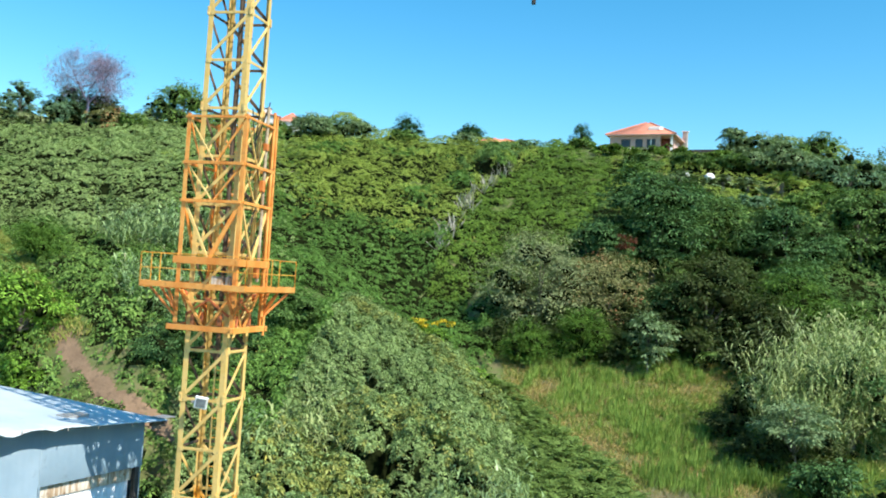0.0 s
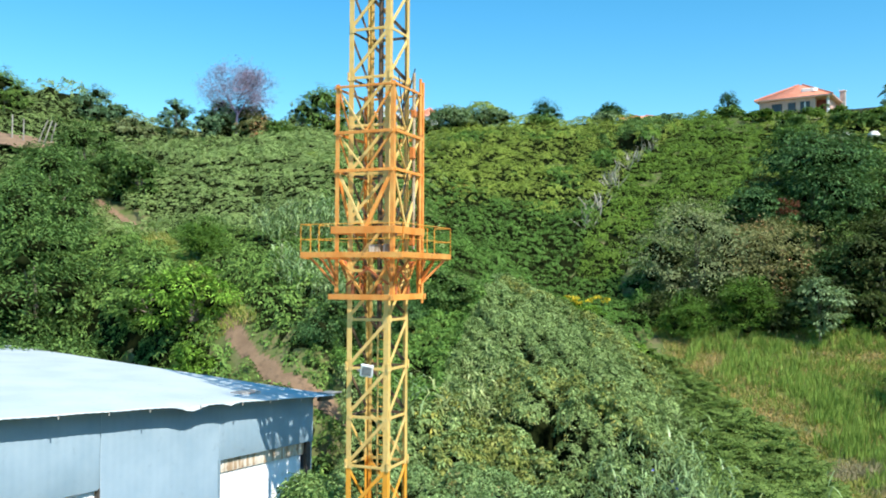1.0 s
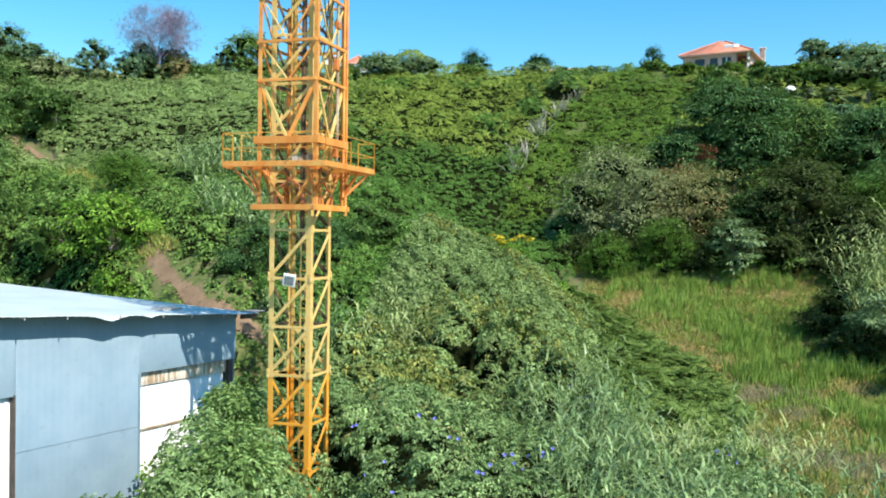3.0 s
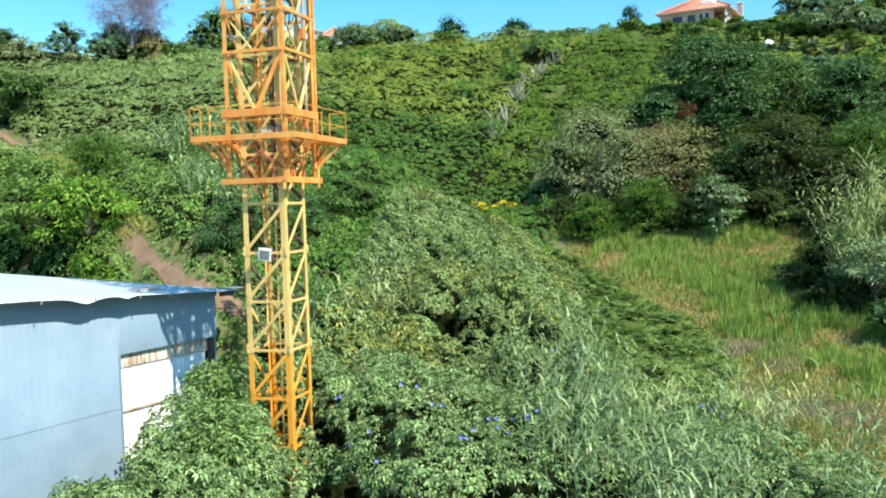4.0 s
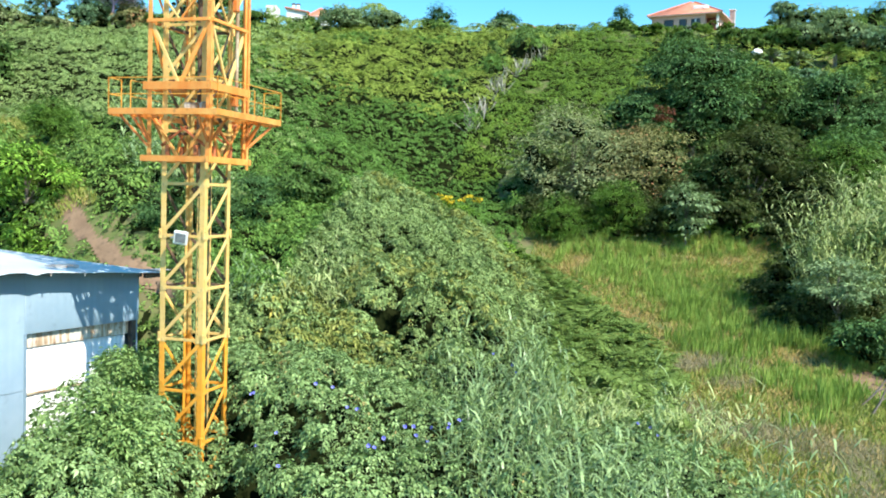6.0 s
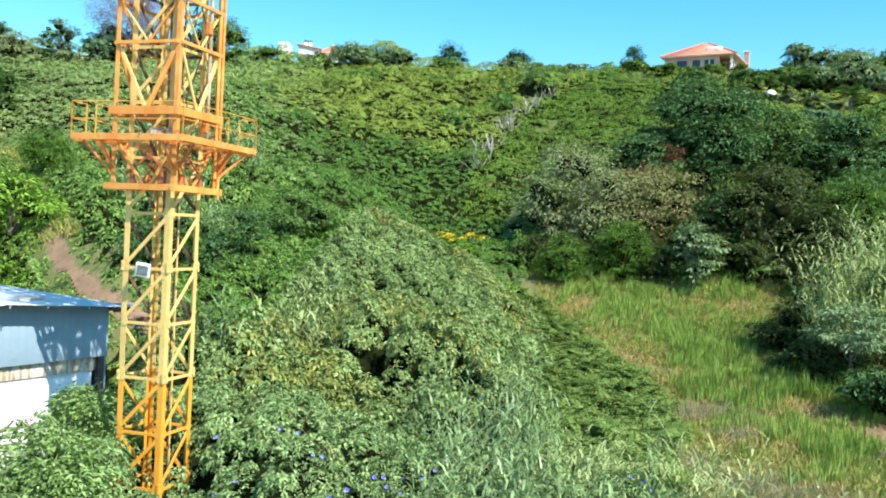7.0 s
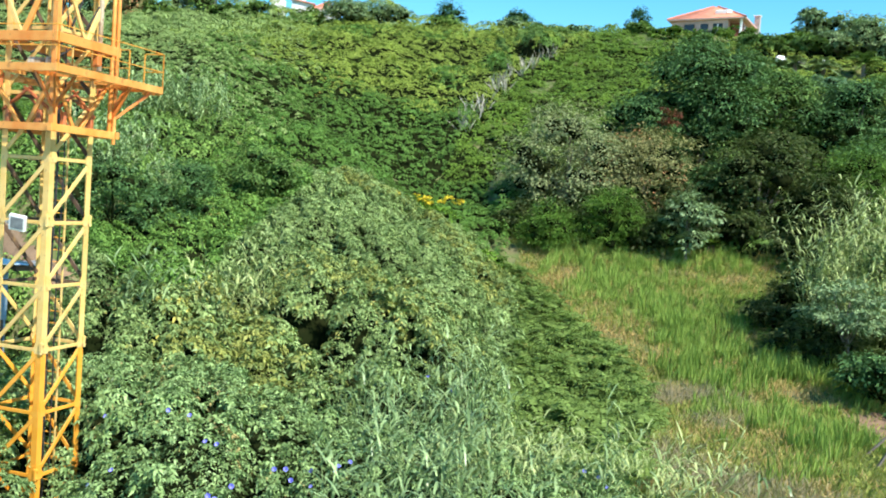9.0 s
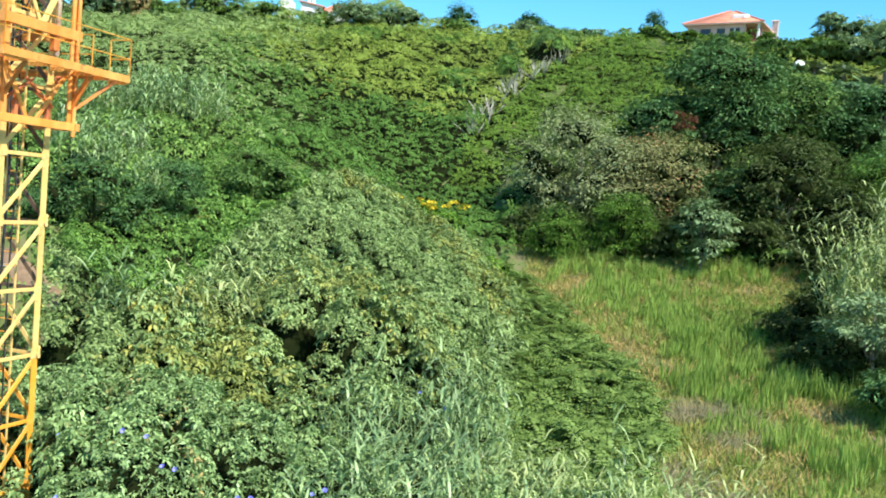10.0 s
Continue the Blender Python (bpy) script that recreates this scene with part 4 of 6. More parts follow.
def tree(name, label, x, y, height, spread, leaf_mat_, leaf_len, leaves, seed, low=0.2, clumps=26, trunk=None, category="tree", bark=None, width=0.4, squash=1.0, sunk=0.0, inner=0.55, flat=0.35, core=0.68, plate=0.8):
    """A tapered trunk with limbs that reach into a crown of leaf clumps."""
    rng = np.random.default_rng(seed)
    root = new(name)
    root.location = (x, y, gz(x, y) - sunk)
    R = spread / 2
    trunk = trunk or 0.035 * height
    # Bush trunks and limbs get the near-black shade colour too.
    if category in ("bush", "shrub"):
        bark = bark or M_UNDER
    c0, ch = height * low, height * (1 - low)
    d = unit(rng.normal(0, 1, (clumps, 3)))
    rr = rng.uniform(0.35, 0.8, clumps) ** 0.6
    C = np.stack([d[:, 0] * rr * R * 0.8, d[:, 1] * rr * R * 0.8 * squash, c0 + ch * (0.5 + 0.40 * d[:, 2] * rr)], axis=1)
    if low <= 0.1:
        C[:, 2] -= ch * 0.09 * (1 - d[:, 2])
    rad = R * rng.uniform(0.20, 0.42, clumps)
    rad = np.minimum(rad, np.minimum(C[:, 2] * 0.9 + 0.2, ch * 0.3))
    rad[0], C[0] = min(R * 0.45, ch * 0.3), (0, 0, c0 + ch * 0.78)
    crown = clumps_leaves(C, rad, leaves, leaf_len, rng, width, inner=inner, flat=flat, plate=plate)
    pieces = [tube_arrays([(0, 0, -0.2), (0.05 * R, 0.03 * R, c0 * 0.6 + 0.1), (0.0, 0.08 * R, c0 + ch * 0.35), (0, 0, c0 + ch * 0.7)], [trunk, trunk * 0.8, trunk * 0.5, trunk * 0.2])]
    for k in range(1, min(clumps, 11)):
        s = (0.0, 0.05 * R, c0 * rng.uniform(0.5, 1.0) + ch * 0.15)
        e = C[k]
        mid = ((s[0] + e[0]) / 2, (s[1] + e[1]) / 2, (s[2] + e[2]) / 2 + 0.08 * height * rng.uniform(-0.5, 1))
        part("limb", mesh_np("limb", *tube_arrays([s, mid, tuple(e)], [trunk * 0.4, trunk * 0.26, trunk * 0.08], 5), bark or M_BARK), root)
    part("trunk", mesh_np("trunk", *join_arrays(pieces), bark or M_BARK), root)
    part("crown", mesh_np("crown", *crown, leaf_mat_), root)
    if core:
        tagged(part("shade_core", mesh_np("shade_core", *cores(C, rad * core, rng), M_UNDER), root), kind="stuff")
    return tagged(root, label, category)

# trees and bushes right of the clearing
for i, (x, y, h, s, n, ln, mt) in enumerate(((17.4, 74, 10.5, 12.0, 22000, 0.30, M_DARK), (12.8, 72.5, 6.6, 7.0, 9000, 0.28, M_DARK), (24.0, 78.5, 6.4, 9.0, 11000, 0.30, M_BANKTREE), (30.0, 77, 6.2, 10.0, 11000, 0.30, M_DARK), (37.8, 80, 7.4, 9.6, 7500, 0.36, M_BANKTREE), (45.0, 76, 8.2, 10.5, 6000, 0.38, M_DARK), (22.5, 71, 5.6, 7.6, 6500, 0.32, M_OLIVE))):
    tree("broadleaf_tree", "dark green broadleaf tree with a dense rounded crown", x, y, h, s, mt, ln, n, 100 + i, low=0.06, clumps=30, squash=0.75, inner=0.7, core=0.85, plate=0.55, flat=0.25)
tree("grey_leaved_tree", "grey-green spreading tree beside the dark trees", 7.6, 67.6, 8.2, 9.6, M_GREYTREE, 0.20, 17000, 120, inner=0.8, core=0.62, low=0.06, clumps=40, squash=0.7)
tree("browning_tree", "low tree with browning and grey-green leaves", 12.6, 68, 6.2, 9.0, M_BROWN, 0.20, 13000, 121, inner=0.8, core=0.62, low=0.06, clumps=32, squash=0.6)
rr = np.random.default_rng(122)
red_host = tree("broadleaf_tree", "low dark tree with a spray of dull red leaves", 14.2, 70.6, 6.4, 4.2, M_DARK, 0.3, 3200, 122, low=0.03, clumps=18, squash=0.8)
part("red_spray", mesh_np("red_spray", *clumps_leaves(np.array([[-0.3, -1.4, 5.6], [0.4, -1.5, 5.0], [0.0, -1.6, 6.1], [0.7, -1.3, 5.7]]), np.array([0.55, 0.5, 0.45, 0.5]), 420, 0.24, rr), M_REDLEAF), red_host, "spray of dull red leaves")["kind"] = "stuff"
tree("broadleaf_tree", "dark olive tree over the edge of the grass clearing", 20.2, 66.5, 7.4, 7.5, M_OLIVE, 0.3, 6500, 123, low=0.06, inner=0.8, core=0.85, clumps=30, squash=0.8)
tree("broadleaf_tree", "dark olive tree, leaves darkened for the shade of larger trees", 24.0, 65.0, 5.4, 6.4, M_OLIVE, 0.28, 5500, 135, low=0.02, clumps=26, squash=0.8)
tree("broadleaf_tree", "low dark tree at the back of the clearing", 18.0, 67.5, 5.0, 5.6, M_DARK, 0.28, 4500, 136, low=0.02, clumps=22, squash=0.8)
tree("broadleaf_tree", "low dark tree at the back of the clearing", 28.5, 70.0, 5.6, 7.0, M_DARK, 0.3, 5000, 137, low=0.02, clumps=24, squash=0.8)
tree("feathery_tree", "soft feathery bright green tree on the slope", 26.8, 66.5, 7.2, 7.6, M_FEATHER, 0.26, 11000, 124, low=0.06, clumps=24, squash=0.8, width=0.2, inner=0.75, core=0.75, category="tree")
tree("feathery_tree", "soft feathery bright green tree on the slope", 30.6, 64.5, 6.0, 5.6, M_FEATHER, 0.26, 6000, 125, low=0.06, clumps=20, squash=0.8, width=0.2)
tree("feathery_bush", "rounded feathery green bush at the edge of the grass", 6.3, 62.8, 3.3, 4.2, M_FEATHER, 0.22, 8000, 126, low=0.03, clumps=18, width=0.2, inner=0.8, core=0.8, category="bush")
tree("feathery_bush", "rounded feathery green bush at the edge of the grass", 10.3, 63.2, 4.3, 4.8, M_FEATHER, 0.22, 10000, 127, low=0.03, clumps=20, width=0.2, inner=0.8, core=0.8, category="bush")
# Very dark leaves paint the shade behind the clearing.
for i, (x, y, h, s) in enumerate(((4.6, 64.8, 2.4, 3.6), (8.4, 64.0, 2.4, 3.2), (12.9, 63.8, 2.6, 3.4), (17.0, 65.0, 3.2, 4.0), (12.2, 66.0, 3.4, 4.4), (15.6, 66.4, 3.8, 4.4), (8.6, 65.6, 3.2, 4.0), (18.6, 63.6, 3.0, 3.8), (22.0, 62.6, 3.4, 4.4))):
    tree("dark_bush", "dark green bush, leaves darkened for the shade behind the clearing", x, y, h, s, M_OLIVE, 0.26, 2600, 170 + i, low=0.02, clumps=18, category="bush", core=0.8)
tree("light_leaved_tree", "small pale-leaved tree with a light trunk by the grass", 14.9, 62.2, 4.7, 4.2, M_GREYGREEN, 0.28, 2600, 128, low=0.12, clumps=20, trunk=0.1)
tree("broad_shrub", "green broad-leaved shrub in deep shade", 18.5, 64.8, 2.2, 3.0, M_GREEN, 0.3, 1200, 129, low=0.05, clumps=10, category="shrub")
tree("branching_tree", "leaning pale-leaved tree with bare grey branches", 19.4, 46.6, 4.9, 5.6, M_GREYGREEN, 0.19, 4600, 130, low=0.36, clumps=26, flat=0.25, bark=M_PALEBARK, core=0.0, trunk=0.075, plate=0.25, inner=0.2)
# These dark leaves stand in for the shade under tree and canes.
tree("dark_bush", "dark bush, leaves darkened for the shade below the leaning tree", 18.6, 47.6, 2.4, 4.6, M_OLIVE, 0.2, 2600, 196, low=0.02, clumps=18, category="bush", core=0.75)
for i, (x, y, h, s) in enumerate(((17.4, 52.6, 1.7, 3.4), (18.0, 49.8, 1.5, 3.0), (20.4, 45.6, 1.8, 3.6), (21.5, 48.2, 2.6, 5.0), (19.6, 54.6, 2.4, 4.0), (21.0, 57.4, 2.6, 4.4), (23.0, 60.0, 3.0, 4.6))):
    tree("dark_bush", "dark green bush, leaves darkened for the shade under the canes", x, y, h, s, M_OLIVE, 0.2, 2000, 190 + i, low=0.02, clumps=16, category="bush", core=0.75)
tree("broadleaf_tree", "dark green tree in the cane clump", 22.2, 51.8, 5.2, 5.0, M_DARK, 0.28, 4000, 134, low=0.02, clumps=24)
tree("broadleaf_tree", "dark green tree behind the canes", 24.2, 50.5, 7.0, 6.5, M_DARK, 0.28, 5500, 131, low=0.06, clumps=26)
tree("broad_shrub", "green shrub at the foot of the canes", 19.9, 43.6, 2.7, 4.4, M_DARK, 0.25, 2600, 132, low=0.03, clumps=14, category="shrub")
tree("broad_shrub", "green shrub at the foot of the canes", 22.6, 40.5, 2.8, 4.8, M_DARK, 0.25, 2600, 133, low=0.03, clumps=14, category="shrub")
for k_, (x_, y_, r_, h_) in enumerate(((20.6, 49.6, 1.9, 5.8), (22.6, 50.8, 2.6, 6.9), (27.0, 52.0, 3.2, 7.2))):
    reed_bed("cane_clump", "tall pale grey-green cane clump beside the clearing", lambda X, Y: ((X - x_) / r_) ** 2 + ((Y - y_) / (0.75 * r_)) ** 2 < 1, (x_ - 4, x_ + 4, y_ - 3, y_ + 3), 15, h_, 550 + k_, 0.95, 0.065, bent=0.16, mat=M_CANE, splay=(x_, y_, 0.11), erect=(0.4, 2.0), rows=17)
# edge of the mound
flowering = tree("flowering_bush", "low bush with yellow flower heads above the shrubs", -1.6, 60.6, 1.8, 6.4, M_BRIGHT, 0.2, 3600, 140, low=0.02, clumps=20, category="bush", squash=0.5)
fl = np.random.default_rng(141)
fc = np.stack([fl.uniform(-2.8, 2.8, 22), fl.uniform(-1.9, -0.4, 22), fl.uniform(1.35, 2.0, 22)], axis=1)
tagged(part("bloom", mesh_np("bloom", *clumps_leaves(fc, np.full(22, 0.3), 700, 0.15, fl, 0.7), M_BLOOM), flowering, "yellow flower heads"), kind="stuff")
tree("bright_shrub", "bright yellow-green shrub at the mound edge", 3.0, 57.6, 1.2, 3.0, M_BRIGHT, 0.24, 1500, 142, low=0.02, clumps=10, category="shrub")
tree("dark_bush", "dark olive bush with dry tips on the mound", -9.2, 50.8, 2.6, 5.6, M_BANKTREE, 0.2, 6000, 143, low=0.03, clumps=22, category="bush")
tree("dark_bush", "dark olive bush with dry tips on the mound", -6.2, 52.0, 2.4, 4.0, M_BANKTREE, 0.2, 2600, 144, low=0.03, clumps=18, category="bush")
tree("dark_bush", "rounded dark green bush on the bank", -11.2, 39.6, 3.1, 4.4, M_DARK, 0.13, 7000, 145, low=0.03, clumps=20, category="bush")
tree("dark_bush", "rounded dark green bush on the bank", -9.5, 43.0, 3.0, 3.6, M_DARK, 0.13, 5000, 146, low=0.03, clumps=16, category="bush")
tree("dry_bush", "small dry brown bush beside the earth track", -9.5, 36.6, 1.2, 2.0, M_BROWN, 0.15, 1200, 147, low=0.02, clumps=12, category="bush")
tree("bright_shrub", "bright green shrub between the track and the shed", -18.6, 39.0, 2.4, 2.8, M_BRIGHT, 0.2, 2600, 148, low=0.02, clumps=16, category="shrub")
# bank behind the shed
for i, (x, y, h, s, n) in enumerate(((-31.0, 45, 7.8, 9.0, 8000), (-33.5, 47, 9.5, 9.0, 6000), (-27.0, 40.5, 5.2, 7.5, 6500), (-33, 41.5, 6.0, 8.0, 5000), (-37.0, 53.5, 6.0, 8.0, 5500), (-38.4, 57.6, 7.5, 8.0, 5000), (-42.6, 62.0, 6.8, 8.0, 5000), (-44.5, 67.0, 7.6, 8.6, 5000), (-42.4, 73.0, 4.2, 5.6, 4500), (-46.6, 75.0, 6.2, 7.4, 4500), (-38.8, 71.2, 4.4, 4.6, 3000))):
    tree("broadleaf_tree", "dark green leafy tree on the bank behind the shed", x, y, h, s, M_BANKTREE, 0.28, int(n * 1.3), 150 + i if i < 6 else 300 + i, low=0.05, clumps=30, core=0.8)
tree("bright_tree", "bright green leafy tree beside the earth track", -20.0, 41.6, 3.6, 5.8, M_BRIGHT, 0.24, 5500, 160, low=0.04, clumps=26)
tree("bright_tree", "mid green leafy tree beside the earth track", -23.0, 43.2, 4.2, 5.0, M_TREE, 0.26, 4500, 161, low=0.04, clumps=24)
tree("round_bush", "soft rounded green bush above the track", -24.4, 53.0, 3.0, 3.8, M_FEATHER, 0.2, 9000, 162, low=0.02, clumps=14, width=0.2, category="bush")
# shrub in front of the shed door
tree("leafy_shrub", "light green shrub growing up against the shed door", -7.6, 23.0, 3.9, 3.4, M_BRIGHTMOUND, 0.155, 13000, 163, low=0.03, clumps=26, core=0.4, category="shrub")
tree("leafy_shrub", "light green shrub between shed and crane", -8.7, 27.0, 3.9, 3.2, M_BRIGHTMOUND, 0.155, 11000, 164, low=0.03, clumps=22, core=0.4, category="shrub")
# ridge line
for i, (x, y, h, s, n, mt, nm, lab) in enumerate((
        (-35.0, 113, 6.0, 8.0, 2600, M_TREE, "broadleaf_tree", "rounded green tree on the skyline"),
        (-38.5, 114, 4.5, 6.0, 1500, M_RIDGE, "broadleaf_tree", "dark green tree on the skyline"),
        (-17.6, 112, 3.3, 7.6, 3400, M_GREYGREEN, "ridge_bush", "grey-green bush on the skyline"), (-12.6, 112.5, 2.7, 6.4, 2400, M_GREYGREEN, "ridge_bush", "grey-green bush on the skyline"),
        (-22.5, 112, 1.9, 5.0, 1400, M_TREE, "ridge_bush", "green bush on the skyline"), (-28.5, 112, 2.6, 7.0, 1600, M_TREE, "ridge_bush", "green bush on the skyline"),
        (2.0, 118, 3.2, 4.6, 1200, M_PINE, "ridge_bush", "dark rounded bush on the skyline"),
        (-48.4, 110.5, 3.4, 5.0, 1500, M_RIDGE, "ridge_bush", "dark bush round the foot of a bare tree"), (-43.8, 110.5, 2.6, 5.6, 1500, M_BROWN, "ridge_bush", "olive-brown bush round the foot of a bare tree"),
        (-40.4, 110.5, 2.2, 6.0, 1300, M_TREE, "ridge_bush", "low green bush on the skyline"), (-53.0, 109.5, 1.6, 6.0, 1200, M_GREYTREE, "ridge_bush", "low grey-green bush near the skyline"), (-32.0, 110.5, 2.4, 6.0, 1300, M_TREE, "ridge_bush", "low green bush on the skyline"),
        (-6.6, 114.5, 1.7, 6.6, 1300, M_TREE, "ridge_bush", "low green bush on the skyline"), (1.6, 114.5, 1.6, 7.0, 1300, M_GREYGREEN, "ridge_bush", "low grey-green bush on the skyline"), (9.0, 114.5, 1.2, 7.0, 1200, M_RIDGE, "ridge_bush", "low dark bush on the skyline"), (16.6, 113, 1.3, 5.0, 1100, M_TREE, "ridge_bush", "low green bush on the skyline"),
        (-55.0, 110, 5.5, 5.4, 1800, M_RIDGE, "broadleaf_tree", "dark green tree on the skyline"), (-58.5, 106, 3.4, 7.0, 1800, M_GREYTREE, "ridge_bush", "grey-green bush near the skyline"),
        (-66.5, 110, 4.8, 6.0, 1800, M_RIDGE, "broadleaf_tree", "dark green tree on the skyline"), (-62.5, 109, 3.6, 4.0, 1200, M_RIDGE, "broadleaf_tree", "dark green tree on the skyline"),
        (-74.0, 101, 5.5, 8.0, 2200, M_TREE, "broadleaf_tree", "green tree on the high skyline"), (-80.0, 104, 6.5, 9.0, 2000, M_RIDGE, "broadleaf_tree", "dark tree on the high skyline"),
        (-45.0, 113, 3.0, 6.0, 1500, M_BROWN, "ridge_bush", "browning bush below a bare tree"), (-51.5, 113.5, 3.6, 5.0, 1500, M_RIDGE, "ridge_bush", "dark bush below a bare tree"),
        (35.8, 110.5, 4.3, 4.4, 2400, M_GREYGREEN, "ridge_bush", "grey-green bush below the palm"), (41.5, 112, 3.4, 6.0, 1600, M_GREYGREEN, "ridge_bush", "grey-green bush on the skyline"), (47.0, 112, 3.6, 7.0, 1800, M_TREE, "ridge_bush", "green bush on the skyline"),
        (38.4, 110.5, 4.0, 5.4, 2400, M_GREYGREEN, "ridge_bush", "grey-green leafy bush beside the palm"), (-50.3, 115, 5.2, 5.0, 1800, M_RIDGE, "ridge_bush", "dark bush behind a bare tree"), (-46.5, 115, 4.4, 5.0, 1600, M_OLIVE, "ridge_bush", "olive bush behind a bare tree"),
        (26.0, 108.5, 1.5, 12.0, 2600, M_SWARD, "hedge_bush", "clipped yellow-green hedge below the pink house"), (19.5, 109, 1.3, 7.0, 1500, M_SWARD, "hedge_bush", "clipped yellow-green hedge below the pink house"), (33.0, 108, 1.5, 7.0, 1500, M_SWARD, "hedge_bush", "clipped yellow-green hedge below the pink house"),
        (36.5, 104, 2.6, 6.0, 2000, M_GREYGREEN, "broadleaf_tree", "grey-green leafy tree on the slope below the palm"), (39.7, 104, 4.5, 6.0, 1800, M_GREYGREEN, "broadleaf_tree", "grey-green leafy tree near the skyline"),
        (45.0, 99, 5.2, 9.0, 2400, M_RIDGE, "broadleaf_tree", "dark tree near the skyline"), (53.0, 101, 6.0, 9.0, 2000, M_RIDGE, "broadleaf_tree", "dark tree near the skyline"),
        (21.0, 97, 2.8, 6.0, 2600, M_TREE, "broadleaf_tree", "green bush on the upper slope"), (22.0, 102, 2.2, 6.0, 2400, M_BANKTREE, "broadleaf_tree", "dark green bush below the hedge"), (28.5, 104.5, 1.8, 7.0, 2600, M_BANKTREE, "broadleaf_tree", "dark green bush below the hedge"), (33.5, 104.5, 1.8, 6.0, 2200, M_BANKTREE, "broadleaf_tree", "dark green bush below the hedge"), (25.5, 92, 1.9, 7.0, 2800, M_TREE, "broadleaf_tree", "green bush on the upper slope"), (36.5, 92.5, 2.0, 6.5, 2600, M_TREE, "broadleaf_tree", "green bush on the upper slope"), (42.0, 103, 3.0, 7.0, 2400, M_GREYGREEN, "broadleaf_tree", "grey-green bush near the skyline"), (39.5, 92, 3.2, 8.0, 2600, M_TREE, "broadleaf_tree", "green tree on the upper slope"), (31.0, 92, 1.7, 8.0, 2400, M_RIDGE, "broadleaf_tree", "dark green tree on the upper slope"), (46.5, 90, 4.2, 10.0, 2600, M_RIDGE, "broadleaf_tree", "dark green tree on the upper slope"))):
    tree(nm, lab, x, y, h, s, mt, 0.36, int(n * 1.3), 200 + i, low=0.0, clumps=28, inner=0.7, core=0.8, category="bush" if "bush" in nm else "tree")
for i, (x, y, h, s) in enumerate(((-6.3, 117, 3.9, 5.0), (17.0, 116, 3.3, 3.2))):
    tree("pine_tree", "dark pine standing on the skyline", x, y, h, s, M_PINE, 0.34, 3000, 240 + i, low=0.02, clumps=20, width=0.22)


def bare_tree(x, y, height, spread, seed):
    """A nearly leafless tree: forking limbs down to fine mauve twigs."""
    rng = np.random.default_rng(seed)
    root = new("bare_tree")
    root.location = (x, y, gz(x, y))
    wood, ends = [], []

    def fitted(V):
        return V * np.array([spread / max(np.ptp(V[:, 0]), 0.1), spread / max(np.ptp(V[:, 1]), 0.1), height / V[:, 2].max()])

    def grow(p, d, length, r, depth):
        q = p + d * length
        wood.append(tube_arrays([tuple(p), tuple((p + q) / 2 + Vector(rng.normal(0, 0.04 * length, 3))), tuple(q)], [r, r * 0.8, r * 0.6], 5 if depth > 2 else 3))
        if depth == 0:
            ends.append(q)
            return
        for _ in range(3 if depth > 1 else 4):
            v = Vector(rng.normal(0, 1, 3))
            nd = (d + v * 0.5 + Vector((0, 0, 0.12))).normalized()
            grow(q, nd, length * rng.uniform(0.6, 0.85), r * 0.55, depth - 1)

    grow(Vector((0, 0, -0.1)), Vector((0.05, 0, 1)), height * 0.24, 0.2, 5)
    V, F = join_arrays(wood)
    part("trunk", mesh_np("trunk", fitted(V), F, M_MAUVE), root)
    E = fitted(np.array([tuple(e) for e in ends]))
    n = len(E) * 16
    P = np.repeat(E, 16, axis=0) + rng.normal(0, 0.42, (n, 3))
    lobes = ((0.6, 0.86, 0.17), (1.6, 0.66, 0.20), (-1.4, 0.72, 0.17), (-3.2, 0.58, 0.13), (2.8, 0.50, 0.14), (0.2, 0.55, 0.22))
    fill = [rng.normal(0, 0.6, (n // 5, 3)) * r * height + np.array([x, 0, h * height]) for x, h, r in lobes]
    P = np.concatenate([P] + fill)
    n = len(P)
    tagged(part("twig_spray", mesh_np("twig_spray", *leaf_arrays(P, rng.normal(0, 1, (n, 3)) + np.array([0, 0, 0.5]), rng.normal(0, 1, (n, 3)), rng.uniform(0.35, 0.85, n), np.full(n, 0.034)), M_MAUVE), root), kind="stuff")
    return tagged(root, "almost bare mauve-grey tree on the skyline", "tree")


bare_tree(-47.0, 111.5, 9.6, 9.4, 9)


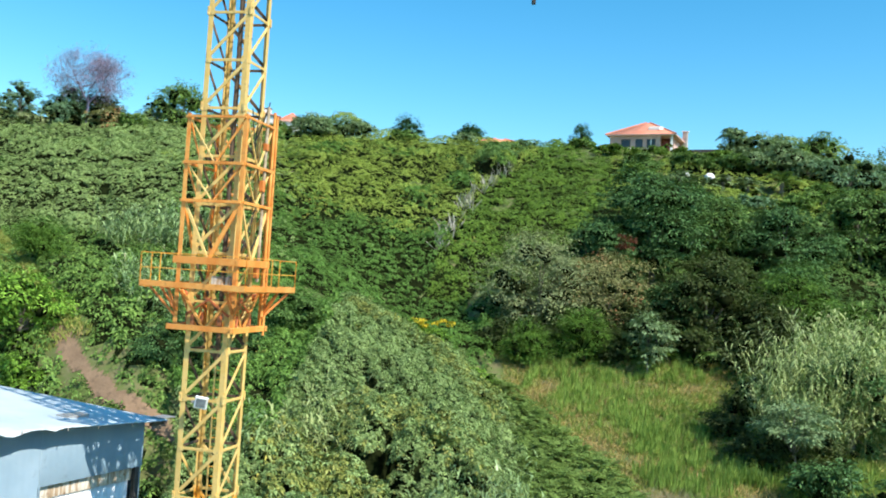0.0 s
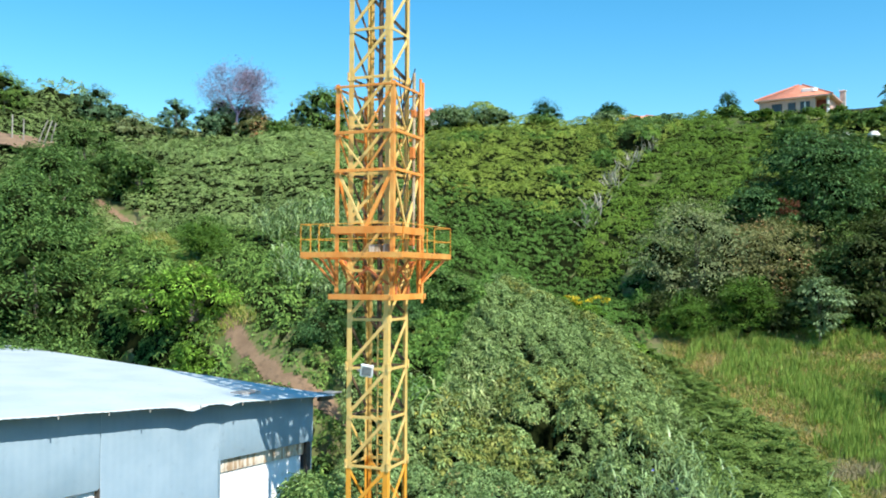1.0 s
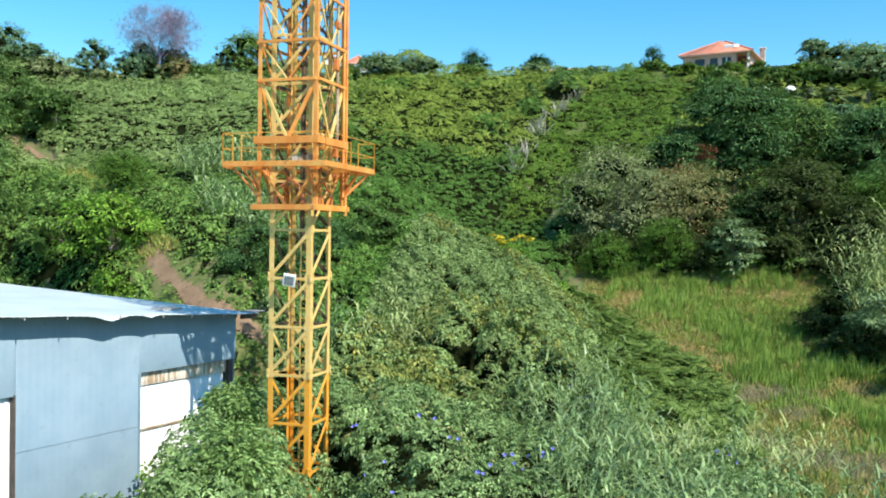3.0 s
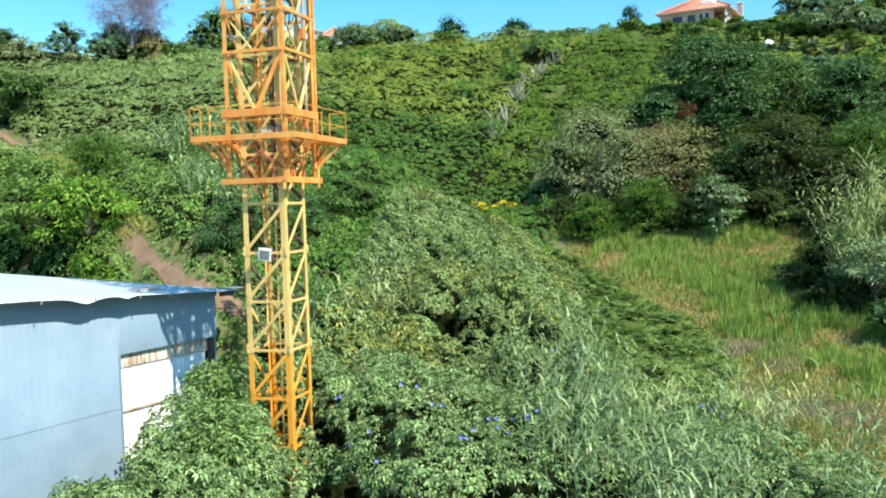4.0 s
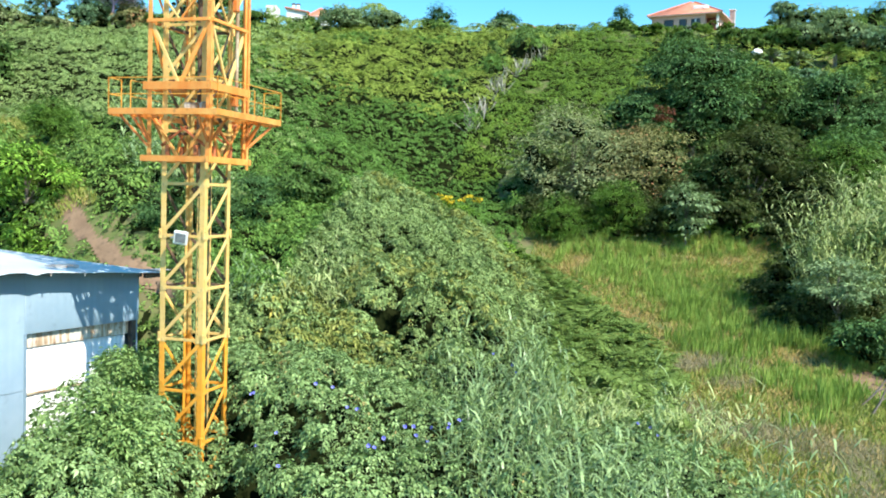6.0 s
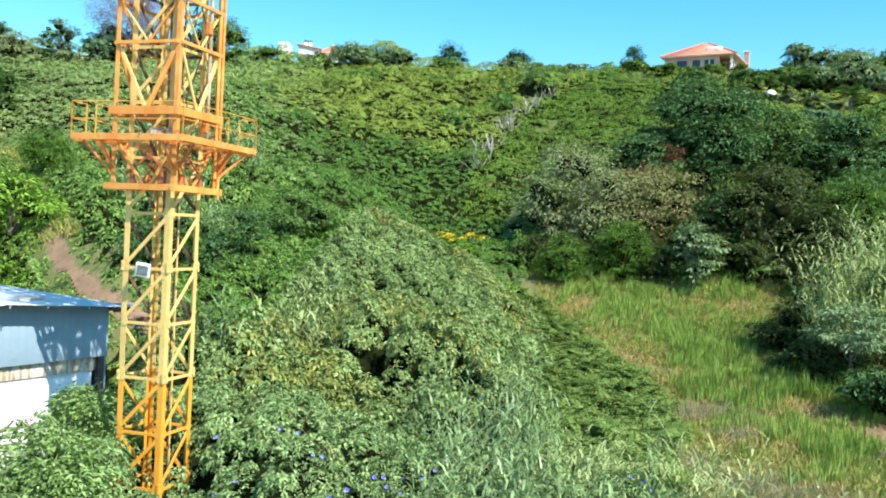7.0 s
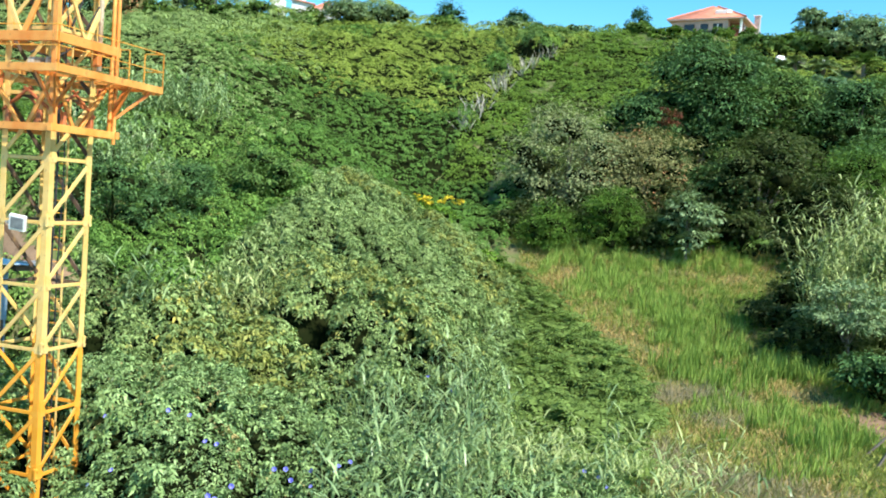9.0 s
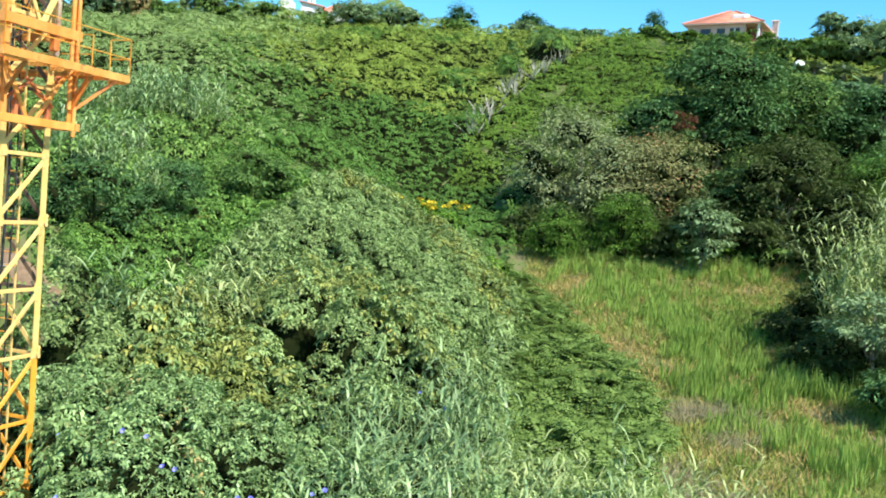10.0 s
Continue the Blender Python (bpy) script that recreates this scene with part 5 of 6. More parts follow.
def palm(x, y, height, fronds, length, seed, label, sunk=0.0, mat=None):
    rng = np.random.default_rng(seed)
    root = new("palm_tree")
    root.location = (x, y, gz(x, y) - sunk)
    part("trunk", mesh_np("trunk", *tube_arrays([(0, 0, -0.2), (0.05, 0, height * 0.5), (0, 0, height)], [0.28, 0.2, 0.22], 8), M_BARK), root)
    for k in range(fronds):
        a, e = 6.283 * k / fronds + rng.normal(0, 0.2), rng.uniform(-0.1, 1.2)
        n = 26
        t = np.linspace(0.08, 1, n)
        dirv = np.array([math.cos(a) * math.cos(e), math.sin(a) * math.cos(e), math.sin(e)])
        spine = np.outer(t * length, dirv) + np.array([0, 0, height]) - np.outer(t ** 2 * length * 0.45, [0, 0, 1])
        P = np.repeat(spine, 2, axis=0)
        sd = np.tile([1, -1], n)[:, None] * np.array([-math.sin(a), math.cos(a), 0])
        A = sd + dirv * 0.5
        L = np.repeat(np.sin(np.clip(t, 0.1, 0.95) * 3.0) * 0.5 + 0.12, 2)
        V, F = join_arrays([leaf_arrays(P, A, np.tile([0, 0, 1.0], (2 * n, 1)), L, np.full(2 * n, 0.11), 0.25),
                            strap_arrays(np.array([[0, 0, height]]), dirv[None], np.array([length]), np.array([0.06]), np.array([0.45]))])
        part("frond", mesh_np("frond", V, F, mat or M_TREE), root)
    return tagged(root, label, "palm")


palm(35.8, 113.5, 2.7, 34, 1.7, 1, "dark feather palm on the skyline beside the pink house", mat=M_RIDGE)
palm(36.9, 97.5, 1.6, 20, 2.4, 2, "green palm among trees on the upper slope")
for k, (x, y, h, r) in enumerate(((25.9, 98.6, 1.0, 1.9), (27.4, 98.0, 0.8, 1.7), (28.9, 97.6, 0.7, 1.6), (30.6, 98.4, 0.9, 1.6), (33.2, 97.8, 0.9, 1.9))):
    palm(x, y, h, 26, r, 30 + k, "pale spiky rosette plant on the upper slope", mat=M_BLUECANE if k % 2 else M_GREYGREEN)
palm(30.4, 74.5, 1.6, 20, 2.2, 6, "spiky green rosette plant among dark trees")
palm(16.9, 64.3, 0.5, 8, 1.5, 3, "low green plant with broad arching fronds in shade", mat=M_BRIGHT)

# bleached stalks along the old terrace wall
rng1 = np.random.default_rng(77)
tt = rng1.uniform(0, 1, 900)
sx, sy = np.interp(tt, [0, 0.4, 1], [-0.6, 2.1, 6.6]) + rng1.normal(0, 0.4, 900), np.interp(tt, [0, 0.4, 1], [76.5, 88, 99.5]) + rng1.normal(0, 0.5, 900)
keep = rng1.uniform(0, 1, 900) < 0.32 + 0.9 * vnoise(sx, sy, 0.9, 3)
sx, sy = sx[keep], sy[keep]
stuff("bleached_stalks", leaf_arrays(np.stack([sx, sy, ground(sx, sy) + 0.5], axis=1), np.stack([rng1.normal(0, 0.45, len(sx)), rng1.normal(0, 0.45, len(sx)), np.ones(len(sx))], axis=1), rng1.normal(0, 1, (len(sx), 3)), rng1.uniform(0.8, 2.1, len(sx)), rng1.uniform(0.05, 0.15, len(sx)), 0.1), M_PALE, "bleached grey stalks along an old terrace line", "stalks")

# pale boulders among the plants on the upper slope
def boulder(x, y, z, s, seed):
    rng = np.random.default_rng(seed)
    bm = bmesh.new()
    bmesh.ops.create_icosphere(bm, subdivisions=2, radius=s)
    for v in bm.verts:
        v.co *= 1 + 0.25 * noise.noise(v.co * (1.3 / s) + Vector((seed, 0, 0)))
        v.co.z *= 0.8
    me = bpy.data.meshes.new("boulder")
    bm.to_mesh(me)
    bm.free()
    me.materials.append(M_WHITEWALL)
    ob = new("boulder", me)
    ob.location = (x, y, z)
    return tagged(ob, "pale whitewashed boulder among plants on the slope", "boulder", "pale boulders on the slope")


for k, (x, y, s) in enumerate(((29.7, 100.3, 0.62), (27.0, 100.7, 0.5), (31.8, 100.5, 0.4), (34.1, 100.4, 0.5))):
    boulder(x, y, gz(x, y) + 0.9 * s, s, k)

# earth bank with pale pipe posts high on the spur
bx_, by_ = np.arange(-68, -56, 0.5), np.arange(84, 92, 0.5)
V, F = grid_arrays(bx_, by_, lambda X, Y: ground(X, Y) + 1.15 + 0.15 * vnoise(X, Y, 1.5, 61))
c_ = V[F].mean(axis=1)
bank = new("earth_bank", mesh_np("earth_bank", V, F[((c_[:, 0] + 61.8) / 4.0) ** 2 + ((c_[:, 1] - 88) / 2.4) ** 2 + 0.3 * vnoise(c_[:, 0], c_[:, 1], 0.9, 62) < 1], M_PATH))
tagged(bank, "bare brown earth bank high on the spur", "bank", kind="structure")
for k, (x, lean, h) in enumerate(((-63.6, 0, 2.6), (-62.2, 0, 2.4), (-60.4, 22, 2.8), (-59.7, 18, 2.8), (-58.9, 12, 2.6))):
    post = new("pipe_post", mesh_np("pipe_post", *tube_arrays([(0, 0, -0.4), (0, 0, h * 0.5), (0.12 * (lean > 0), 0, h)], [0.07] * 3, 8), M_STONE))
    post.matrix_basis = pose(x, 88.5, gz(x, 88.5) + 1.1, 0, lean, 0)
    tagged(post, "pale pipe post standing on the earth bank", "post", "pipe posts on the bank")

# morning glory flowers on the shrubs
rng2 = np.random.default_rng(88)


def morning_glory(x, y):
    i, j = int((x - mound.x0) / mound.step), int((y - mound.y0) / mound.step)
    i, j = min(max(i, 0), len(mound.xs) - 1), min(max(j, 0), len(mound.ys) - 1)
    bm = bmesh.new()
    bmesh.ops.create_cone(bm, cap_ends=False, segments=10, radius1=0.012, radius2=0.055, depth=0.07)
    for v in bm.verts:
        if v.co.z > 0 and v.index % 2:
            v.co.z -= 0.02
    me = bpy.data.meshes.new("flower")
    bm.to_mesh(me)
    bm.free()
    me.materials.append(M_BLUE)
    ob = new("blue_flower", me)
    ob.matrix_basis = Matrix.Translation((x, y, float(mound.Z[i, j]) + 0.2)) @ Euler((rng2.uniform(0.3, 1.2), rng2.uniform(-0.5, 0.5), rng2.uniform(-0.6, 0.6))).to_matrix().to_4x4()
    return tagged(ob, "violet-blue trumpet flower on the shrubs", "flower", "blue flowers on the shrubs")


for bx, by, k in ((0.35, 24.9, 4), (0.8, 26.0, 4), (-2.05, 24.9, 2), (-2.4, 24.5, 1), (-4.7, 26.3, 2), (-1.2, 24.8, 1), (2.9, 34.0, 2), (2.5, 33.6, 1), (7.3, 29.2, 3), (-0.6, 22.6, 3), (-2.8, 22.4, 2), (-3.6, 24.2, 2)):
    for _ in range(k):
        morning_glory(bx + rng2.normal(0, 0.28), by + rng2.normal(0, 0.28))

# ---- tower crane ----
MX, MY, TURN_M = -6.53, 26.53, -12.7       # mast axis and turn
PANEL, SPLICE = 1.48, 3.54
crane = new("tower_crane")
crane.matrix_basis = pose(MX, MY, -1.6, 0, 0, TURN_M)
tagged(crane, "yellow and orange lattice crane mast with an orange climbing frame", "crane")
Z0 = 1.6                                   # local height of world zero
HALF, CW, CT = 0.65, 0.16, 0.018
CORN = ((1, -1), (1, 1), (-1, 1), (-1, -1))


def bm_mesh(name, bm, mat):
    me = bpy.data.meshes.new(name)
    bm.to_mesh(me)
    bm.free()
    me.materials.append(mat)
    return me


def sect_paint(z):
    return M_AMBER if z < SPLICE - 0.1 else M_CREAM


chord_meshes = {}
for k in range(-3, 15):
    za, zb = SPLICE + k * PANEL, SPLICE + (k + 1) * PANEL
    paint = sect_paint(za)
    for sx, sy in CORN:
        # the L section opens towards the mast's axis
        turn = {(-1, -1): 0, (1, -1): 90, (1, 1): 180, (-1, 1): 270}[(sx, sy)]
        key = ("chord", paint.name)
        if key not in chord_meshes:
            chord_meshes[key] = bm_mesh("chord", angle_bm(PANEL - 0.004, CW, CT), paint)
        part("chord", chord_meshes[key], crane, m=pose(sx * (HALF + 0.05), sy * (HALF + 0.05), za + Z0, 0, 0, turn))
    for i in range(4):
        (ax, ay), (bx, by) = CORN[i], CORN[(i + 1) % 4]
        nx, ny = (ax + bx) / 2, (ay + by) / 2
        tx_, ty_ = (bx - ax) / 2, (by - ay) / 2
        a = Vector((ax * HALF, ay * HALF, 0)) + Vector((nx, ny, 0)) * 0.035
        b = Vector((bx * HALF, by * HALF, 0)) + Vector((nx, ny, 0)) * 0.035
        t = Vector((tx_, ty_, 0))
        out = Vector((nx, ny, 0))
        for nm, p, q, w, d in (("horizontal", a + t * 0.08 + Vector((0, 0, za + Z0 - 0.05)), b - t * 0.08 + Vector((0, 0, za + Z0 - 0.05)), 0.085, 0.03),
                               ("diagonal", a + t * 0.07 + Vector((0, 0, za + Z0 + 0.10)), b - t * 0.07 + Vector((0, 0, zb + Z0 - 0.16)), 0.105, 0.03)):
            coat = M_RUSTSHADE if i in (1, 2) and za > SPLICE else paint      # far faces coloured dark to stand in for shade
            key = (nm, coat.name)
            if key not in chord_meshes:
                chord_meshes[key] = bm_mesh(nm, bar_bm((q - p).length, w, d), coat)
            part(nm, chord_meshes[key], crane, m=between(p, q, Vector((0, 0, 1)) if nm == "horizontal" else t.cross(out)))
        # gusset plates where horizontal and diagonal meet the chord
        for end, inward in ((a, t), (b, -t)):
            key = ("gusset", paint.name)
            if key not in chord_meshes:
                bm = bmesh.new()
                rim = [bm.verts.new((u, v, 0)) for u, v in ((-0.02, -0.13), (0.15, -0.13), (0.17, 0.0), (0.07, 0.22), (-0.02, 0.22))]
                slab = bmesh.ops.extrude_face_region(bm, geom=[bm.faces.new(rim)])
                bmesh.ops.translate(bm, vec=(0, 0, 0.012), verts=[v for v in slab["geom"] if isinstance(v, bmesh.types.BMVert)])
                bmesh.ops.recalc_face_normals(bm, faces=bm.faces[:])
                chord_meshes[key] = bm_mesh("gusset", bm, paint)
            g = Matrix((inward, Vector((0, 0, 1)), inward.cross(Vector((0, 0, 1))))).transposed().to_4x4()
            g.translation = end + out * 0.019 + Vector((0, 0, za + Z0))
            part("gusset", chord_meshes[key], crane, m=g)
    if k % 2 == 0 and -3 < k:
        for sx, sy in CORN:
            key = ("splice", paint.name)
            if key not in chord_meshes:
                bm = box_bm(-0.06, 0.02, -0.06, 0.02, -0.14, 0.14, 0.008)
                for bz in (-0.09, 0.09):
                    bmesh.ops.create_cone(bm, cap_ends=True, segments=6, radius1=0.022, radius2=0.022, depth=0.13, matrix=Matrix.Translation((-0.02, -0.03, bz)) @ Euler((1.5708, 0, 0)).to_matrix().to_4x4())
                chord_meshes[key] = bm_mesh("splice_block", bm, paint)
            turn = {(-1, -1): 0, (1, -1): 90, (1, 1): 180, (-1, 1): 270}[(sx, sy)]
            part("splice_block", chord_meshes[key], crane, m=pose(sx * (HALF + 0.03), sy * (HALF + 0.03), za + Z0, 0, 0, turn))

# ladder inside the mast, with stiles and rungs
ladder = part("ladder", (bar_bm(21.5, 0.05, 0.03), M_CREAM), crane, "steel access ladder inside the mast", m=pose(-0.2, 0.42, 0.6))
part("stile", (bar_bm(21.5, 0.05, 0.03), M_CREAM), ladder, m=pose(0.42, 0, 0))
rung_me = bm_mesh("rung", bar_bm(0.42, 0.025, 0.025, 0.004), M_AMBER)
for k in range(70):
    part("rung", rung_me, ladder, m=pose(0, 0, 0.15 + 0.3 * k, 0, 90, 0))
# hydraulic and power lines
for cx_, cy_, r_ in ((0.30, -0.05, 0.028), (0.36, 0.10, 0.018)):
    V, F = tube_arrays([(cx_ + 0.03 * math.sin(z * 0.9), cy_ + 0.02 * math.cos(z * 1.3), z) for z in np.linspace(0.4, 22, 40)], [r_] * 40, 6)
    part("power_cable", mesh_np("power_cable", V, F, M_CABLE), crane, "black power cable hanging in the mast")

# climbing frame
CF, CB, CTOP = 0.93, 8.62, 15.0
post_me = bm_mesh("frame_post", angle_bm(CTOP - CB + 0.1, 0.125, 0.02), M_ORANGE)
for sx, sy in CORN:
    turn = {(-1, -1): 0, (1, -1): 90, (1, 1): 180, (-1, 1): 270}[(sx, sy)]
    part("frame_post", post_me, crane, m=pose(sx * (CF + 0.06), sy * (CF + 0.06), CB + Z0, 0, 0, turn))
ring_defs = ((CB, 0.17, 0.12, 0.18), (10.64, 0.22, 0.10, 0.12), (12.44, 0.09, 0.07, 0), (13.6, 0.09, 0.07, 0), (CTOP, 0.07, 0.06, 0))
for z, w, d, over in ring_defs:
    for i in range(4):
        (ax, ay), (bx, by) = CORN[i], CORN[(i + 1) % 4]
        nx, ny = (ax + bx) / 2, (ay + by) / 2
        off = Vector((nx, ny, 0)) * (CF + 0.10)
        t = Vector((bx - ax, by - ay, 0)) / 2
        p, q = off - t * (CF + 0.04 + over) + Vector((0, 0, z + Z0)), off + t * (CF + 0.04 + over * 0.0) + Vector((0, 0, z + Z0))
        part("ring_beam", (bar_bm((q - p).length, w, d), M_ORANGE), crane, m=between(p, q, (0, 0, 1)))
for i in range(4):
    (ax, ay), (bx, by) = CORN[i], CORN[(i + 1) % 4]
    nx, ny = (ax + bx) / 2, (ay + by) / 2
    off = Vector((nx, ny, 0)) * (CF + 0.02)
    t = Vector((bx - ax, by - ay, 0)) / 2
    mid = Vector((0, 0, Z0))
    for za, zb, w, paint in ((10.75, 12.36, 0.13, M_ORANGE), (12.5, 13.54, 0.06, M_ORANGE), (13.66, 14.92, 0.06, M_ORANGE)):
        # inverted-V bracing on each panel of the frame
        top_a = off - t * (CF - 0.05) + mid + Vector((0, 0, zb))
        top_b = off + t * (CF - 0.05) + mid + Vector((0, 0, zb))
        foot = off + mid + Vector((0, 0, za))
        for p, q, ww, pt in ((foot - t * 0.05, top_a, w * 0.7, M_CREAM), (foot + t * 0.05, top_b, w, M_CREAM if i == 0 else paint)):
            part("frame_brace", (bar_bm((q - p).length, ww, 0.05), pt), crane, m=between(p, q, t))
    for s_ in (-1, 1):
        # crossed braces and climbing dogs between mast and frame
        p = Vector((nx, ny, 0)) * 0.8 + t * s_ * 0.12 + mid + Vector((0, 0, CB + 0.05))
        q = Vector((nx, ny, 0)) * 0.9 + t * s_ * 0.82 + mid + Vector((0, 0, 9.72))
        part("frame_brace", (bar_bm((q - p).length, 0.09, 0.05), M_ORANGE), crane, m=between(p, q, t))
        p = Vector((nx, ny, 0)) * 0.72 + t * s_ * 0.7 + mid + Vector((0, 0, 9.0))
        q = Vector((nx, ny, 0)) * 0.72 - t * s_ * 0.1 + mid + Vector((0, 0, 9.55))
        part("frame_brace", (bar_bm((q - p).length, 0.06, 0.05), M_REDOX), crane, m=between(p, q, t))
        c = Vector((nx, ny, 0)) * 0.8 + t * s_ * 0.45 + mid
        part("climbing_dog", (box_bm(-0.06, 0.06, -0.05, 0.05, -0.16, 0.16, 0.015), M_REDOX), crane, m=Matrix.Translation(c + Vector((0, 0, 8.86))))
        part("guide_roller", (box_bm(-0.07, 0.07, -0.07, 0.07, -0.09, 0.09, 0.03), M_REDOX), crane, m=Matrix.Translation(c * 1.0 + t * s_ * 0.3 + Vector((0, 0, 9.62))))
        # brackets out to the walkway
        p = Vector((nx, ny, 0)) * CF + t * s_ * CF + mid + Vector((0, 0, 9.05))
        q = Vector((nx, ny, 0)) * 1.5 + t * s_ * CF + mid + Vector((0, 0, 9.78))
        part("bracket", (bar_bm((q - p).length, 0.08, 0.05), M_DEEP), crane, m=between(p, q, t))
# lifting cylinder and guide rail on the frame's corner
for dx, dy, r_, za, zb, mt in ((0.98, 0.45, 0.055, 10.1, 15.6, M_RUSTY), (1.06, 0.98, 0.045, 8.4, 15.4, M_ORANGE), (1.02, 0.86, 0.05, 9.0, 15.5, M_ORANGE), (0.0, 0.1, 0.08, 7.6, 20.5, M_RUSTSHADE)):
    part("guide_rail", mesh_np("guide_rail", *tube_arrays([(dx, dy, za + Z0), (dx, dy, (za + zb) / 2 + Z0), (dx, dy, zb + Z0)], [r_] * 3, 8), mt), crane)

# hydraulic unit and hoses at the walkway
part("hydraulic_unit", (box_bm(-0.2, 0.2, -0.12, 0.12, 0, 0.34, 0.04), M_STREAK), crane, "rust-streaked hydraulic pump unit", m=pose(0.30, -0.78, 9.86 + Z0, 0, 0, 4))
part("motor", (box_bm(-0.12, 0.12, -0.10, 0.10, 0, 0.32, 0.05), M_STREAK), crane, m=pose(0.66, -0.76, 9.9 + Z0))
for k, (xa, ya, za, xb, yb, zb) in enumerate(((0.3, -0.8, 10.3, 0.95, 0.4, 11.6), (0.1, -0.8, 10.3, 0.4, 0.3, 12.6), (0.5, -0.7, 10.1, 0.95, 0.5, 13.4), (0.85, 0.1, 15.6, 0.35, 0.6, 13.2), (0.9, 0.7, 15.8, 0.2, 0.2, 14.0), (0.8, -0.3, 15.4, 0.95, 0.5, 12.9))):
    pts = [(xa + (xb - xa) * f, ya + (yb - ya) * f, za + (zb - za) * f - 0.5 * math.sin(f * math.pi) + Z0) for f in np.linspace(0, 1, 10)]
    part("hose", mesh_np("hose", *tube_arrays(pts, [0.02] * 10, 6), M_CABLE), crane, "black rubber hose")
for k, (dx, dy, za, zb) in enumerate(((0.98, 0.36, 12.9, 13.5), (0.98, 0.45, 14.2, 14.6), (0.96, 0.40, 10.2, 10.9))):
    part("cylinder_bracket", (box_bm(-0.08, 0.08, -0.08, 0.08, 0, (zb - za) * 0.6, 0.02), M_DEEP), crane, m=pose(dx, dy, za + Z0))

# walkways round the frame: floor, edge channel, posts and rails
PU0, PU1, PV0, PV1, PZ = -1.85, 1.55, -1.55, 2.15, 9.9
walks = ((PU0, PU1, PV0, -0.98), (0.98, PU1, -0.98, PV1), (-1.55, -0.98, -0.98, 1.55), (-0.98, 0.98, 0.98, 1.55))
for x0, x1, y0, y1 in walks:
    bm = bmesh.new()                       # open grating of flat bars
    along = x1 - x0 > y1 - y0
    span = (y1 - y0) if along else (x1 - x0)
    for k in range(int(span / 0.11)):
        c = (y0 if along else x0) + 0.05 + 0.11 * k
        lo = (x0 + 0.02, c - 0.02, x1 - 0.02, c + 0.02) if along else (c - 0.02, y0 + 0.02, c + 0.02, y1 - 0.02)
        bmesh.ops.create_cube(bm, size=1.0, matrix=Matrix.Translation(((lo[0] + lo[2]) / 2, (lo[1] + lo[3]) / 2, PZ + Z0 - 0.04)) @ Matrix.Diagonal((lo[2] - lo[0], lo[3] - lo[1], 0.03, 1)))
    part("walkway_floor", (bm, M_ORANGE), crane)
    n_j = max(2, int(max(x1 - x0, y1 - y0) / 0.6))
    for k in range(n_j + 1):
        if x1 - x0 > y1 - y0:
            xx = x0 + 0.04 + (x1 - x0 - 0.08) * k / n_j
            bm = box_bm(xx - 0.03, xx + 0.03, y0 + 0.03, y1 - 0.03, PZ + Z0 - 0.14, PZ + Z0 - 0.06)
        else:
            yy = y0 + 0.04 + (y1 - y0 - 0.08) * k / n_j
            bm = box_bm(x0 + 0.03, x1 - 0.03, yy - 0.03, yy + 0.03, PZ + Z0 - 0.14, PZ + Z0 - 0.06)
        part("joist", (bm, M_ORANGE), crane)


def rail_side(p, q, posts):
    p, q = Vector((*p, PZ + Z0)), Vector((*q, PZ + Z0))
    L = (q - p).length
    part("edge_channel", (bar_bm(L, 0.17, 0.05), M_ORANGE), crane, m=between(p - Vector((0, 0, 0.02)), q - Vector((0, 0, 0.02)), (0, 0, 1)))
    for h in (0.45, 0.9):
        part("rail", (bar_bm(L, 0.022, 0.022), M_AMBER), crane, m=between(p + Vector((0, 0, h)), q + Vector((0, 0, h)), (0, 0, 1)))
    for k in range(posts + 1):
        c = p + (q - p) * k / posts
        part("railing_post", (bar_bm(0.9, 0.026, 0.026), M_AMBER), crane, m=Matrix.Translation(c))


rail_side((PU0, PV0), (PU1, PV0), 1)
rail_side((PU1, PV0), (PU1, PV1), 1)
rail_side((PU0, -0.98), (PU0, PV0), 1)
rail_side((PU1, PV1), (0.98, PV1), 1)
rail_side((-1.55, 1.55), (-1.55, -0.98), 1)
rail_side((0.98, 1.55), (-1.55, 1.55), 1)
# struts under the walkway's far ends
for p, q in (((0.98, 0.95, 8.95), (1.5, 1.75, 9.78)), ((-0.95, -0.98, 8.95), (-1.55, -1.45, 9.78)), ((0.98, -0.95, 8.95), (1.35, -1.4, 9.78)), ((0.98, 0.95, 8.95), (1.5, 0.95, 9.78))):
    p, q = Vector(p) + Vector((0, 0, Z0)), Vector(q) + Vector((0, 0, Z0))
    part("strut", (bar_bm((q - p).length, 0.07, 0.05), M_DEEP), crane, m=between(p, q))

# load line with its hook block, hanging from the jib out of sight above
line = part("load_line", mesh_np("load_line", *tube_arrays([(0, 0, 0.5), (0, 0, 6.0), (0, 0, 12.0)], [0.02] * 3, 6), M_CABLE), crane, "thin steel load line", m=crane.matrix_basis.inverted() @ Matrix.Translation((4.04, 44.62, 25.04)))
part("hook_block", (box_bm(-0.11, 0.11, -0.08, 0.08, 0.1, 0.55, 0.05), M_CABLE), line, "dark hook block")

# floodlight clamped on the mast
flood = new("floodlight")
flood.matrix_basis = pose(-6.62, 25.55, 6.42, 0, 0, 8)
tagged(flood, "white square floodlight clamped to the crane mast", "floodlight")
M_WHITEPL = surface_mat("white_plastic", (0.78, 0.78, 0.78), (0.84, 0.84, 0.84), 3.0, 0.4)
M_LENS = surface_mat("grey_lamp_glass", (0.16, 0.18, 0.20), (0.26, 0.28, 0.30), 8.0, 0.15)
